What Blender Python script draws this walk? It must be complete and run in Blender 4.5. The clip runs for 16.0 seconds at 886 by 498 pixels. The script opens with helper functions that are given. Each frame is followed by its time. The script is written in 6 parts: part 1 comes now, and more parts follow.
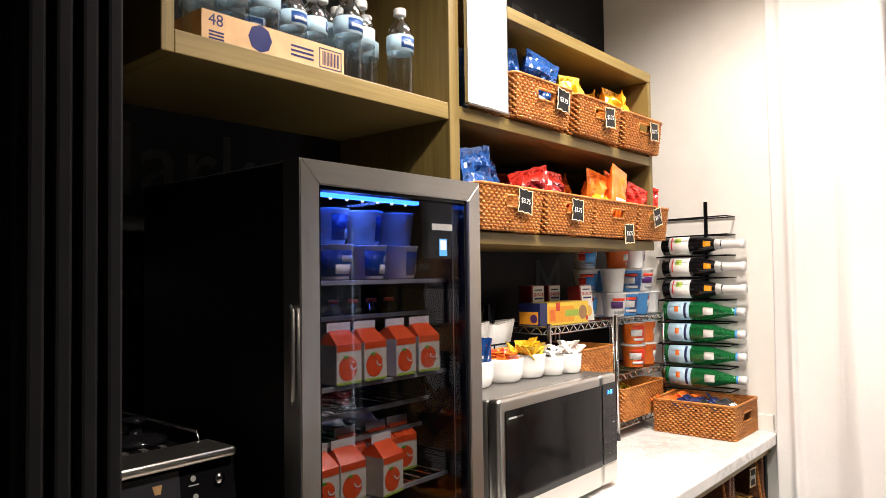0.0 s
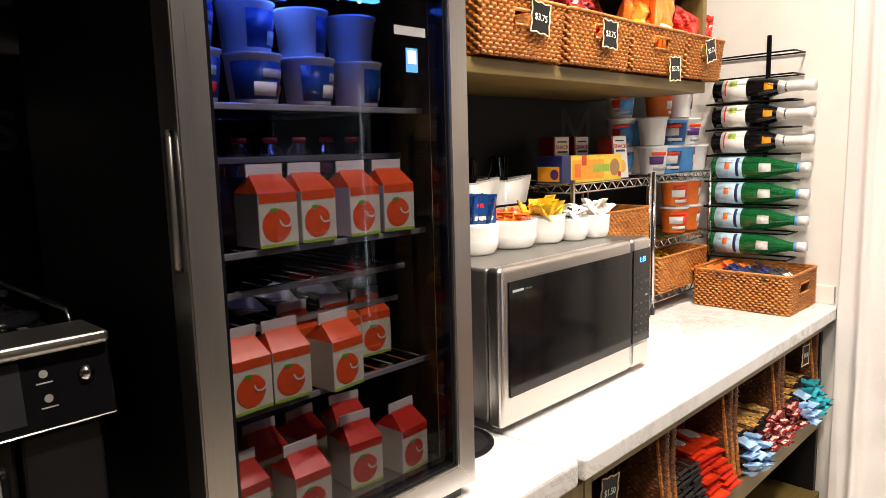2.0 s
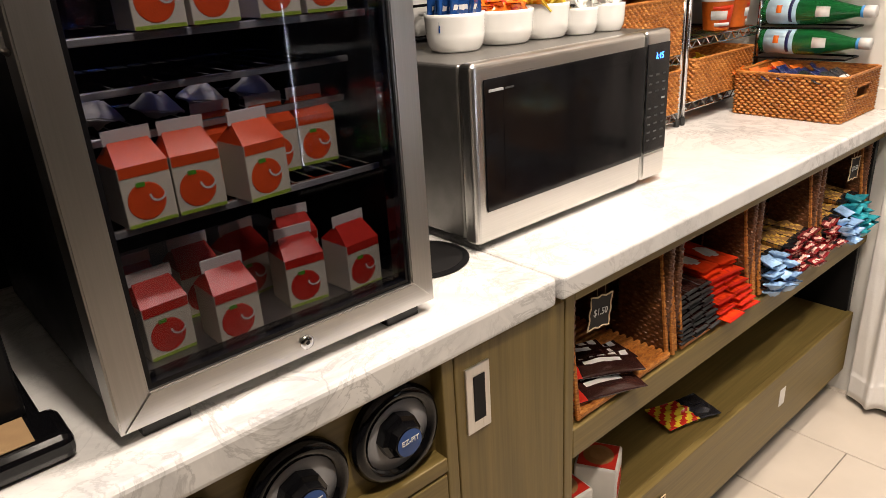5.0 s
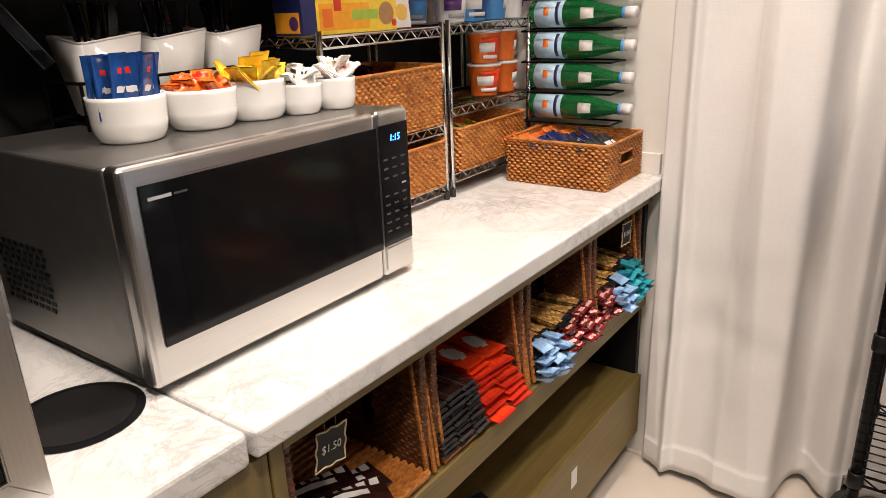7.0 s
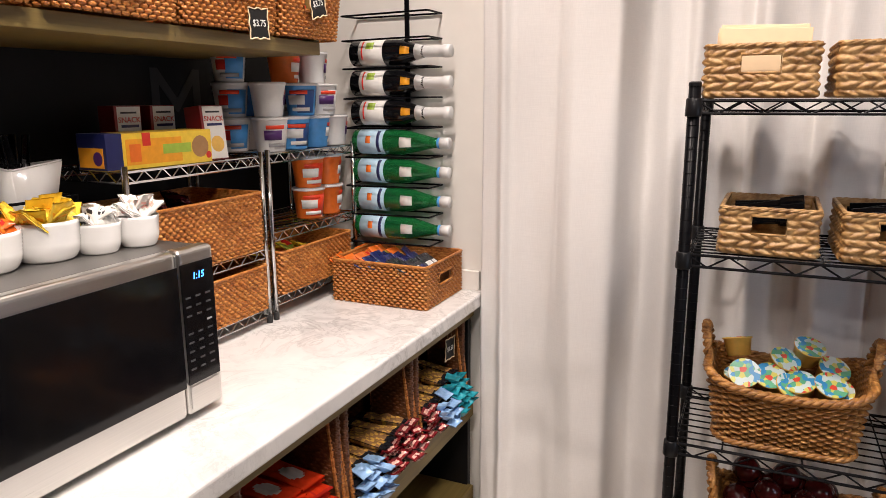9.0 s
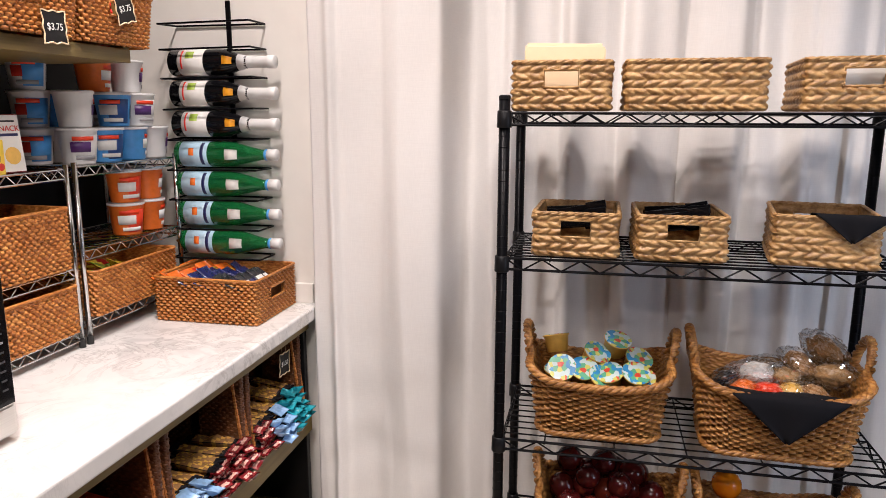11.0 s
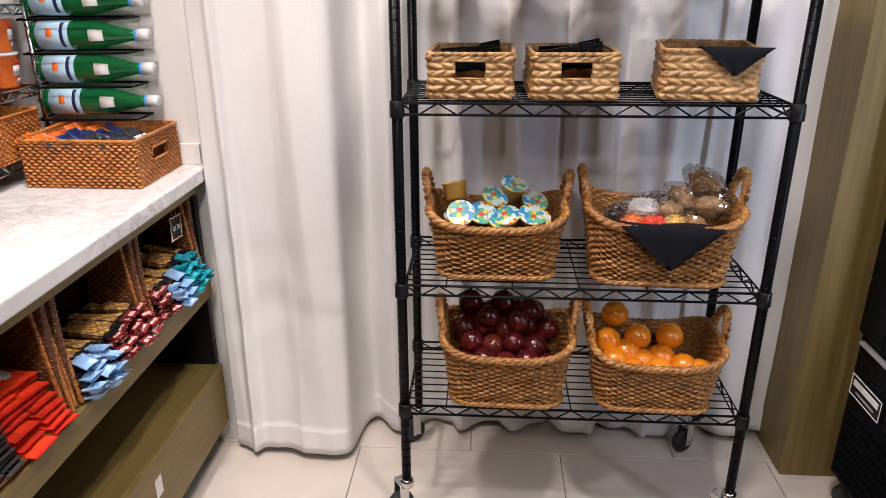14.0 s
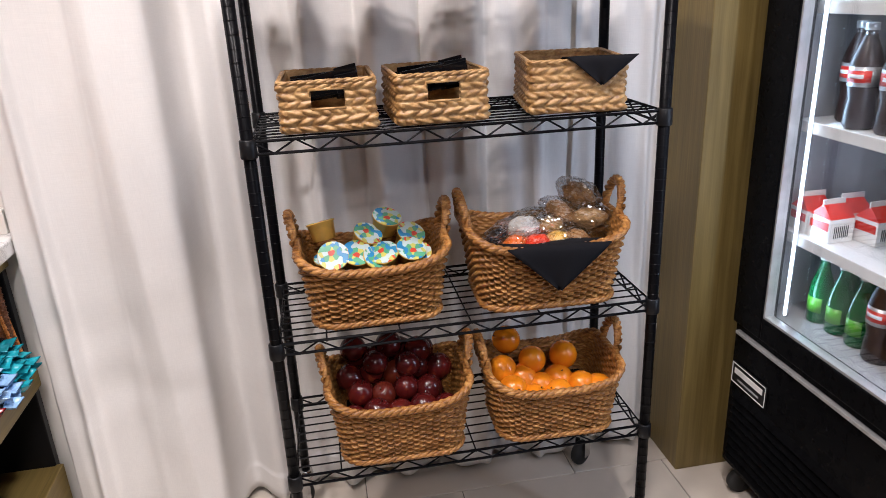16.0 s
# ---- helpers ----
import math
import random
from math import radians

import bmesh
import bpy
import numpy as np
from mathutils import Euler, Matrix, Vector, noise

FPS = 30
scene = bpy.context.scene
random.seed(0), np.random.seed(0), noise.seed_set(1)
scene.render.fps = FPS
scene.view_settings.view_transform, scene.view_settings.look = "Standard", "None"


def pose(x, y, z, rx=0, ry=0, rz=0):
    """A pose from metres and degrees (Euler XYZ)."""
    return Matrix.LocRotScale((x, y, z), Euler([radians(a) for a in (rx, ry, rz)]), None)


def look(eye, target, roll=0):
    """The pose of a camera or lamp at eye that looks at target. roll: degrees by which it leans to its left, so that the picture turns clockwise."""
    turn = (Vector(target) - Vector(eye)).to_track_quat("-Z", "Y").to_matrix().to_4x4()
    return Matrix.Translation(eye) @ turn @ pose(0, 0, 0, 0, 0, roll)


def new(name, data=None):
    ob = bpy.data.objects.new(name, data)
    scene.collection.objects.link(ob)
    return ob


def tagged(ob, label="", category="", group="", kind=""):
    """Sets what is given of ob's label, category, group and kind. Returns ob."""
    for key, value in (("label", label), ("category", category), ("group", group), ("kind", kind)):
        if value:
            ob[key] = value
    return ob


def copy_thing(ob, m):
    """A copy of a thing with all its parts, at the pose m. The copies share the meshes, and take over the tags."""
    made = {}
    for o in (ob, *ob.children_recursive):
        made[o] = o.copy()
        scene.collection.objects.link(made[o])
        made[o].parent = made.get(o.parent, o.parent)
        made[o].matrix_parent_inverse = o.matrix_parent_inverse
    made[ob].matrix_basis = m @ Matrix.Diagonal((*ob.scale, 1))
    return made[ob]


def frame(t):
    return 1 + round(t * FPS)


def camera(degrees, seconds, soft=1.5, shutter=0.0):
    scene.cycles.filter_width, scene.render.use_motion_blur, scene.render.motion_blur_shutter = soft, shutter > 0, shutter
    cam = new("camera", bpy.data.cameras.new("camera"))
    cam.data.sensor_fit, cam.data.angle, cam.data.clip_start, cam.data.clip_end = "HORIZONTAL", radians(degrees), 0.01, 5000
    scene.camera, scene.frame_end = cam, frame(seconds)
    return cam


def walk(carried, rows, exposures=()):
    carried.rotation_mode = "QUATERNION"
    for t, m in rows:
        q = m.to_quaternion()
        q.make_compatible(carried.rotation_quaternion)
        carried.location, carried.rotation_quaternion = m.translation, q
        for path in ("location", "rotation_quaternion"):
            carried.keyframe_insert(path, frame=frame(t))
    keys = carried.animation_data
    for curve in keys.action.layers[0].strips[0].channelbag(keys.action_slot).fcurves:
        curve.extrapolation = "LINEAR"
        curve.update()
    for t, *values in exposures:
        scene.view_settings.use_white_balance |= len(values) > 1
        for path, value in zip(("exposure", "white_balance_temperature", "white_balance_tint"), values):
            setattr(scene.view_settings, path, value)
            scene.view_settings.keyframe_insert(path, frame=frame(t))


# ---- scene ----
cam = camera(64.5, 16.0, 0.8)
METRES, EYE, TILT, LEAN, TURN = 1.44, 1.557, 0.0, 0.0, 40.8
ROWS = [
    (0.0, 0.0, 0.0, 0.0, 0.03, 1.99, 0.75),
    (0.5, 0.0106, 0.0762, -0.0124, 1.27, -0.34, 0.84),
    (1.0, 0.0107, 0.137, -0.0272, 1.68, -3.53, 1.04),
    (1.5, 0.0282, 0.1871, -0.0415, 1.98, -6.93, 1.28),
    (2.0, 0.0645, 0.24, -0.0488, 3.12, -8.16, 1.49),
    (2.5, 0.1119, 0.2721, -0.0604, 6.7, -10.25, 1.87),
    (3.0, 0.1272, 0.2936, -0.0781, 8.64, -15.47, 2.35),
    (3.5, 0.1292, 0.304, -0.0859, 8.88, -17.23, 2.43),
    (6.0, 0.2301, 0.4201, -0.1019, 5.37, -24.88, 2.95),
    (6.5, 0.2652, 0.4912, -0.0942, -0.08, -22.03, 2.92),
    (7.0, 0.3069, 0.5134, -0.0779, -5.32, -19.54, 2.03),
    (7.5, 0.3388, 0.5122, -0.06, -8.65, -17.19, 1.35),
    (8.0, 0.3616, 0.5037, -0.046, -11.08, -15.07, 0.95),
    (8.5, 0.3682, 0.4944, -0.0356, -13.7, -14.02, 0.61),
    (9.0, 0.3737, 0.4848, -0.0237, -16.51, -12.1, 0.3),
    (9.5, 0.3869, 0.477, -0.0203, -19.49, -11.23, 0.1),
    (12.0, 0.4188, 0.4502, -0.0422, -33.13, -11.69, -0.24),
    (12.5, 0.4209, 0.4502, -0.05, -34.69, -14.33, -0.18),
    (13.0, 0.4186, 0.4567, -0.062, -35.91, -17.3, -0.05),
    (13.5, 0.4169, 0.459, -0.0695, -36.51, -19.68, 0.06),
    (14.0, 0.4148, 0.4569, -0.0744, -37.02, -21.18, 0.17),
    (14.5, 0.4129, 0.4547, -0.0778, -38.0, -21.8, 0.12),
    (15.0, 0.404, 0.4809, -0.075, -41.15, -21.85, 0.49),
    (15.5, 0.4185, 0.5265, -0.0754, -45.39, -21.5, 1.41),
    (16.0, 0.4554, 0.575, -0.0744, -51.2, -20.25, 2.49),
]
walk(cam, [(t, pose(0, 0, EYE, TILT, LEAN, TURN) @ pose(METRES * x, METRES * y, METRES * z, 90 + pitch, roll, yaw)) for t, x, y, z, yaw, pitch, roll in ROWS],
     exposures=((0.0, 0.45, 6500, 10), (1.5, 0.48, 6700, 10), (3.5, 0.30, 7000, 10), (6.0, 0.06, 6850, 12), (7.0, -0.04, 6750, 13), (9.5, -0.12, 6400, 15), (12.5, 0.07, 6100, 16), (16.0, 0.13, 5950, 14)))

# ---- light and exposure ----
world = bpy.data.worlds.new("world")
world.use_nodes = True
world.node_tree.nodes["Background"].inputs[0].default_value = (1.0, 0.86, 0.72, 1)
world.node_tree.nodes["Background"].inputs[1].default_value = 0.03
scene.world = world


def downlight(x, y, z, power, angle, tilt_to=None, size=0.08, color=(1.0, 0.885, 0.785)):
    d = bpy.data.lights.new("downlight", "SPOT")
    d.energy, d.spot_size, d.spot_blend, d.shadow_soft_size, d.color = power, radians(angle), 0.7, size, color
    ob = new("downlight", d)
    ob.matrix_world = look((x, y, z), tilt_to or (x, y + 0.001, 0))
    return ob


CEIL = 2.95
downlight(-0.60, 1.98, CEIL - 0.03, 112, 150, (-0.60, 2.1, 0.9))
downlight(0.05, 0.80, CEIL - 0.03, 135, 78, (-0.92, 1.15, 1.15))
downlight(0.30, 1.75, CEIL - 0.03, 100, 70, (0.27, 2.6, 0.7))
downlight(-0.58, 1.42, CEIL - 0.03, 70, 110, (-0.45, 1.6, 0.6))
downlight(0.45, 1.15, CEIL - 0.03, 84, 66, (-1.1, 1.55, 2.0))
downlight(0.10, -0.6, CEIL - 0.03, 110, 56, (0.25, 2.8, 1.05), color=(1.0, 0.93, 0.87))
downlight(1.10, 0.2, CEIL - 0.03, 12, 120)


# ---- materials ----
class Nodes:
    """A short way to write node trees."""

    def __init__(self, name):
        self.mat = bpy.data.materials.new(name)
        self.mat.use_nodes = True
        self.tree = self.mat.node_tree
        self.bsdf = self.tree.nodes["Principled BSDF"]
        self.coord = self.tree.nodes.new("ShaderNodeTexCoord")
        self.geo = self.tree.nodes.new("ShaderNodeNewGeometry")

    def add(self, kind, **values):
        n = self.tree.nodes.new(kind)
        for key, v in values.items():
            n.inputs[key.replace("_", " ")].default_value = v
        return n

    def link(self, a, b):
        self.tree.links.new(a, b)

    def set(self, **values):
        for key, v in values.items():
            self.bsdf.inputs[key.replace("_", " ")].default_value = v
        return self

    def mapped(self, scale=(1, 1, 1), rot=(0, 0, 0), world=False):
        m = self.add("ShaderNodeMapping")
        m.inputs["Scale"].default_value, m.inputs["Rotation"].default_value = scale, rot
        self.link(self.geo.outputs["Position"] if world else self.coord.outputs["Object"], m.inputs["Vector"])
        return m.outputs["Vector"]

    def noise(self, scale, detail=4, rough=0.55, vec=None, distort=0.0):
        n = self.add("ShaderNodeTexNoise", Scale=scale, Detail=detail, Roughness=rough, Distortion=distort)
        self.link(vec or self.mapped(), n.inputs["Vector"])
        return n.outputs["Fac"]

    def ramp(self, fac, stops):
        r = self.tree.nodes.new("ShaderNodeValToRGB")
        e = r.color_ramp.elements
        while len(e) < len(stops):
            e.new(0.5)
        for el, (p, c) in zip(e, stops):
            el.position, el.color = p, (*c, 1) if len(c) == 3 else c
        self.link(fac, r.inputs["Fac"])
        return r.outputs["Color"]

    def mix(self, fac, a, b, mode="MIX"):
        m = self.tree.nodes.new("ShaderNodeMix")
        m.data_type, m.blend_type = "RGBA", mode
        for value, i in ((fac, 0), (a, 6), (b, 7)):
            if isinstance(value, bpy.types.NodeSocket):
                self.link(value, m.inputs[i])
            else:
                m.inputs[i].default_value = value if i == 0 else (*value, 1)
        return m.outputs[2]

    def color(self, socket):
        self.link(socket, self.bsdf.inputs["Base Color"])
        return self

    def rough(self, socket, lo, hi):
        m = self.add("ShaderNodeMapRange")
        m.inputs["To Min"].default_value, m.inputs["To Max"].default_value = lo, hi
        self.link(socket, m.inputs["Value"])
        self.link(m.outputs["Result"], self.bsdf.inputs["Roughness"])
        return self

    def bump(self, socket, strength=0.3, distance=0.002):
        b = self.add("ShaderNodeBump", Strength=strength, Distance=distance)
        self.link(socket, b.inputs["Height"])
        self.link(b.outputs["Normal"], self.bsdf.inputs["Normal"])
        return self


def plain(name, color, rough=0.5, metal=0.0, vary=0.12, scale=30.0, bump=0.15, **more):
    n = Nodes(name).set(Metallic=metal, **more)
    f = n.noise(scale)
    info = n.tree.nodes.new("ShaderNodeObjectInfo")
    lo, hi = [c * (1 - vary) for c in color], [min(1, c * (1 + vary)) for c in color]
    base = n.ramp(f, [(0.3, lo), (0.7, hi)])
    n.color(n.mix(0.15, base, n.ramp(info.outputs["Random"], [(0, lo), (1, hi)])))
    n.rough(f, max(0.02, rough - 0.08), min(1, rough + 0.08))
    if bump:
        n.bump(n.noise(scale * 6), bump, 0.001)
    return n.mat


def wood_material(name, dark, light, axis):
    n = Nodes(name)
    scale = [14, 14, 14]
    scale[axis] = 0.7
    v = n.mapped(scale, world=True)
    g = n.noise(3.0, 6, 0.6, v, 0.8)
    fine = [160, 160, 160]
    fine[axis] = 3
    f = n.noise(1.0, 3, 0.6, n.mapped(fine, world=True))
    c = n.ramp(g, [(0.25, dark), (0.5, [(a + b) / 2 for a, b in zip(dark, light)]), (0.75, light)])
    n.color(n.mix(0.35, c, n.ramp(f, [(0.3, dark), (0.7, light)])))
    return n.rough(g, 0.38, 0.55).bump(f, 0.25, 0.0008).mat


def marble_material():
    n = Nodes("marble")
    v = n.mapped((1, 1, 1), (0.2, 0.1, 0.6), world=True)
    warp = n.noise(2.6, 8, 0.62, v, 1.6)
    vein = n.ramp(warp, [(0.44, (0, 0, 0)), (0.495, (1, 1, 1)), (0.51, (1, 1, 1)), (0.56, (0, 0, 0))])
    fade = n.ramp(n.noise(3.3, 3, 0.5, v), [(0.34, (0.05, 0.05, 0.05)), (0.62, (0.8, 0.8, 0.8))])
    cloud = n.ramp(n.noise(5.0, 6, 0.6, v), [(0.3, (0.82, 0.81, 0.79)), (0.7, (0.70, 0.695, 0.685))])
    veins = n.mix(1.0, vein, fade, "MULTIPLY")
    fine = n.ramp(n.noise(6.5, 9, 0.65, v, 2.2), [(0.47, (0, 0, 0)), (0.497, (0.75, 0.75, 0.75)), (0.503, (0.75, 0.75, 0.75)), (0.53, (0, 0, 0))])
    n.color(n.mix(n.mix(1.0, fine, fade, "MULTIPLY"), n.mix(veins, cloud, (0.56, 0.56, 0.555)), (0.38, 0.375, 0.365)))
    return n.rough(warp, 0.16, 0.3).mat


def steel_material(name="brushed_steel", axis=1, tone=0.66):
    n = Nodes(name).set(Metallic=1.0)
    s = [420, 420, 420]
    s[axis] = 4
    f = n.noise(1.0, 2, 0.5, n.mapped(s))
    n.color(n.ramp(f, [(0.3, (tone * 0.95, tone * 0.93, tone * 0.89)), (0.7, (tone * 1.03, tone * 1.0, tone * 0.96))]))
    return n.rough(f, 0.25, 0.34).bump(f, 0.02, 0.0002).mat


def weave_material(name, dark, mid, light, scale=60, flat=3.0):
    """Strands that lie mostly level: streaks of colour along each strand, a change from strand to strand."""
    n = Nodes(name)
    g = n.noise(scale, 3, 0.6, n.mapped((1, 1, flat)))
    big = n.noise(11, 3, 0.6, n.mapped((1, 1, 2.2)))
    c = n.ramp(g, [(0.32, dark), (0.5, mid), (0.68, light)])
    n.color(n.mix(0.35, c, n.ramp(big, [(0.3, dark), (0.55, mid), (0.75, light)])))
    return n.rough(g, 0.30, 0.55).bump(n.noise(scale * 4, 3, 0.6, n.mapped((1, 1, flat))), 0.5, 0.0014).mat


def lid_material():
    """Printed film lids: patches of blue, white, green, red and yellow."""
    n = Nodes("film_lid_print")
    v = n.add("ShaderNodeTexVoronoi", Scale=85.0)
    n.link(n.coord.outputs["Object"], v.inputs["Vector"])
    sep = n.tree.nodes.new("ShaderNodeSeparateColor")
    n.link(v.outputs["Color"], sep.inputs[0])
    r = n.ramp(sep.outputs[0], [(0.0, (0.03, 0.24, 0.50)), (0.22, (0.50, 0.62, 0.62)), (0.40, (0.10, 0.38, 0.22)), (0.66, (0.58, 0.56, 0.12)), (0.90, (0.62, 0.06, 0.03))])
    r.node.color_ramp.interpolation = "CONSTANT"
    n.color(r)
    return n.set(Roughness=0.3, Coat_Weight=0.3).mat


def cloth_material(name, color, thread=900, through_light=0.0):
    n = Nodes(name).set(Sheen_Weight=0.15)
    a = n.noise(1, 2, 0.5, n.mapped((thread, thread, 30), world=True))
    b = n.noise(1, 2, 0.5, n.mapped((30, 30, thread), world=True))
    t = n.mix(0.5, a, b)
    n.color(n.mix(0.25, n.ramp(n.noise(3, 5, 0.6, n.mapped(world=True)), [(0.3, [c * 0.93 for c in color]), (0.7, color)]),
                  n.ramp(t, [(0.35, [c * 0.72 for c in color]), (0.65, color)])))
    n.bump(t, 0.25, 0.0008)
    return n.set(Roughness=0.9).mat


def glass_material(name, color=(1, 1, 1), rough=0.0, ior=1.45):
    n = Nodes(name).set(Transmission_Weight=1.0, IOR=ior, Roughness=rough)
    n.bsdf.inputs["Base Color"].default_value = (*color, 1)
    return n.mat


def glow_material(name, color, strength):
    n = Nodes(name)
    n.bsdf.inputs["Base Color"].default_value = (*color, 1)
    n.bsdf.inputs["Emission Color"].default_value = (*color, 1)
    n.bsdf.inputs["Emission Strength"].default_value = strength
    return n.mat


def pane_material(name, tint, gloss=0.06, most=0.4):
    """A thin pane: clear, with a little mirror gloss."""
    mat = bpy.data.materials.new(name)
    mat.use_nodes = True
    t = mat.node_tree
    t.nodes.clear()
    out, mix = t.nodes.new("ShaderNodeOutputMaterial"), t.nodes.new("ShaderNodeMixShader")
    clear, mirror, facing = t.nodes.new("ShaderNodeBsdfTransparent"), t.nodes.new("ShaderNodeBsdfGlossy"), t.nodes.new("ShaderNodeLayerWeight")
    clear.inputs[0].default_value, mirror.inputs["Roughness"].default_value = (*tint, 1), 0.02
    facing.inputs["Blend"].default_value = 0.25
    amount = t.nodes.new("ShaderNodeMapRange")
    amount.inputs["To Min"].default_value, amount.inputs["To Max"].default_value = gloss * 0.5, most
    t.links.new(facing.outputs["Facing"], amount.inputs["Value"])
    t.links.new(amount.outputs["Result"], mix.inputs[0])
    t.links.new(clear.outputs[0], mix.inputs[1])
    t.links.new(mirror.outputs[0], mix.inputs[2])
    t.links.new(mix.outputs[0], out.inputs[0])
    return mat


OLIVE_D, OLIVE_L = (0.115, 0.078, 0.020), (0.250, 0.180, 0.058)
M = dict(
    olive_y=wood_material("olive_oak_long", OLIVE_D, OLIVE_L, 1),
    olive_z=wood_material("olive_oak_upright", OLIVE_D, OLIVE_L, 2),
    marble=marble_material(),
    steel=steel_material(), steel_z=steel_material("brushed_steel_upright", 2), chrome=plain("chrome", (0.6, 0.6, 0.6), 0.16, 1.0, bump=0),
    dark_steel=plain("grey_painted_steel", (0.24, 0.232, 0.222), 0.34, 0.8),
    black=plain("black_paint", (0.007, 0.007, 0.008), 0.4, Specular_IOR_Level=0.25), gloss_black=plain("gloss_black", (0.005, 0.005, 0.006), 0.1, bump=0, Specular_IOR_Level=0.35),
    black_metal=plain("black_wire", (0.004, 0.004, 0.005), 0.30, Specular_IOR_Level=0.07), rubber=plain("rubber", (0.02, 0.02, 0.02), 0.7),
    chalkboard=plain("chalkboard", (0.014, 0.0134, 0.014), 0.6, vary=0.3, scale=5, Specular_IOR_Level=0.15),
    chalk=plain("chalk", (0.038, 0.037, 0.036), 0.9, vary=0.4, scale=25), faint_chalk=plain("faint_chalk", (0.034, 0.034, 0.034), 0.9), key_print=plain("key_print", (0.045, 0.045, 0.047), 0.5), chalk_white=plain("chalk_white", (0.75, 0.75, 0.73), 0.9),
    cooler_black=plain("cooler_black", (0.0035, 0.0035, 0.004), 0.28, Specular_IOR_Level=0.045), panel_black=plain("panel_black", (0.013, 0.013, 0.015), 0.6, Specular_IOR_Level=0.12),
    rattan=weave_material("rattan", (0.16, 0.042, 0.008), (0.52, 0.180, 0.034), (0.76, 0.38, 0.105), 80),
    # darker copy of the rattan, with the shade inside baskets put into its colour
    rattan_shaded=weave_material("rattan_shaded", (0.055, 0.016, 0.005), (0.12, 0.040, 0.012), (0.22, 0.08, 0.024)),
    hyacinth=weave_material("hyacinth", (0.13, 0.055, 0.016), (0.41, 0.225, 0.078), (0.64, 0.42, 0.185), 55, 1.6),
    willow=weave_material("willow", (0.085, 0.028, 0.006), (0.37, 0.155, 0.034), (0.64, 0.35, 0.105), 60, 4.0),
    lid_print=lid_material(),
    curtain=cloth_material("white_linen", (0.80, 0.78, 0.76)), napkin=plain("black_cloth", (0.008, 0.008, 0.010), 0.85, scale=200, bump=0.4, Specular_IOR_Level=0.1),
    wall=plain("white_wall", (0.80, 0.77, 0.72), 0.75, vary=0.04, scale=8), ceiling=plain("ceiling_paint", (0.78, 0.76, 0.73), 0.85, vary=0.03),
    unlit_wall=plain("unlit_wall", (0.05, 0.045, 0.04), 0.6), grout=plain("grout", (0.20, 0.18, 0.155), 0.9),
    tile=plain("beige_tile", (0.63, 0.56, 0.48), 0.3, vary=0.06, scale=6, bump=0.03),
    ceramic=plain("white_ceramic", (0.80, 0.80, 0.78), 0.12, vary=0.02, bump=0), cream=plain("cream_card", (0.74, 0.69, 0.56), 0.5, vary=0.04), paper=plain("paper_white", (0.78, 0.76, 0.72), 0.6, vary=0.04),
    plastic_white=plain("white_plastic", (0.75, 0.75, 0.74), 0.35, vary=0.04), grey=plain("grey_plastic", (0.36, 0.36, 0.37), 0.4),
    silver=plain("silver_print", (0.55, 0.55, 0.55), 0.35, 0.6), kraft=plain("kraft_card", (0.52, 0.33, 0.17), 0.7), manila=plain("manila_paper", (0.80, 0.62, 0.40), 0.7, vary=0.04),
    water=pane_material("bottle_plastic", (0.90, 0.92, 0.93), 0.35, 0.75), green_glass=plain("green_glass", (0.02, 0.30, 0.085), 0.06, vary=0.2, scale=12, bump=0, Transmission_Weight=0.65, IOR=1.35, Coat_Weight=0.5),
    clear=pane_material("clear_pane", (0.97, 0.98, 0.98)), smoked=pane_material("smoked_pane", (0.50, 0.50, 0.53), 0.03, 0.11), film=pane_material("crinkled_film", (0.93, 0.93, 0.93), 0.5, 0.7),
    blue_led=glow_material("blue_led", (0.02, 0.12, 1.0), 20), white_led=glow_material("white_led", (0.75, 0.88, 1.0), 4), clock_led=glow_material("clock_led", (0.03, 0.22, 1.0), 8),
)
COLORS = dict(
    red=(0.62, 0.032, 0.02), scarlet=(0.80, 0.052, 0.012), orange=(0.80, 0.17, 0.02), tangerine=(0.80, 0.095, 0.022), amber=(0.85, 0.36, 0.02), yellow=(0.85, 0.58, 0.05), blue=(0.012, 0.065, 0.25), sky=(0.08, 0.34, 0.75), navy=(0.015, 0.02, 0.10),
    green=(0.10, 0.34, 0.03), lime=(0.35, 0.50, 0.06), teal=(0.02, 0.34, 0.42), brown=(0.035, 0.012, 0.010), purple=(0.08, 0.02, 0.14), plum=(0.075, 0.008, 0.014), apple=(0.22, 0.012, 0.016),
    citrus=(0.85, 0.27, 0.02), cola=(0.02, 0.008, 0.006), tan=(0.42, 0.25, 0.11), bread=(0.38, 0.20, 0.08), pale=(0.46, 0.66, 0.80), juice=(0.80, 0.48, 0.10), pink=(0.80, 0.45, 0.38), dark=(0.02, 0.02, 0.025), lightblue=(0.30, 0.50, 0.78))
for key, c in COLORS.items():
    M[key] = plain(key + "_print", c, 0.34, vary=0.10, scale=60, bump=0.1)
    M[key + "_foil"] = plain(key + "_foil", c, 0.24, vary=0.22, scale=35, bump=0.25, Coat_Weight=0.4)


# ---- building helpers ----
def mesh_of(bm, name, smooth=False):
    me = bpy.data.meshes.new(name)
    bmesh.ops.recalc_face_normals(bm, faces=bm.faces)
    bm.to_mesh(me)
    bm.free()
    if smooth:
        me.polygons.foreach_set("use_smooth", [True] * len(me.polygons))
    return me


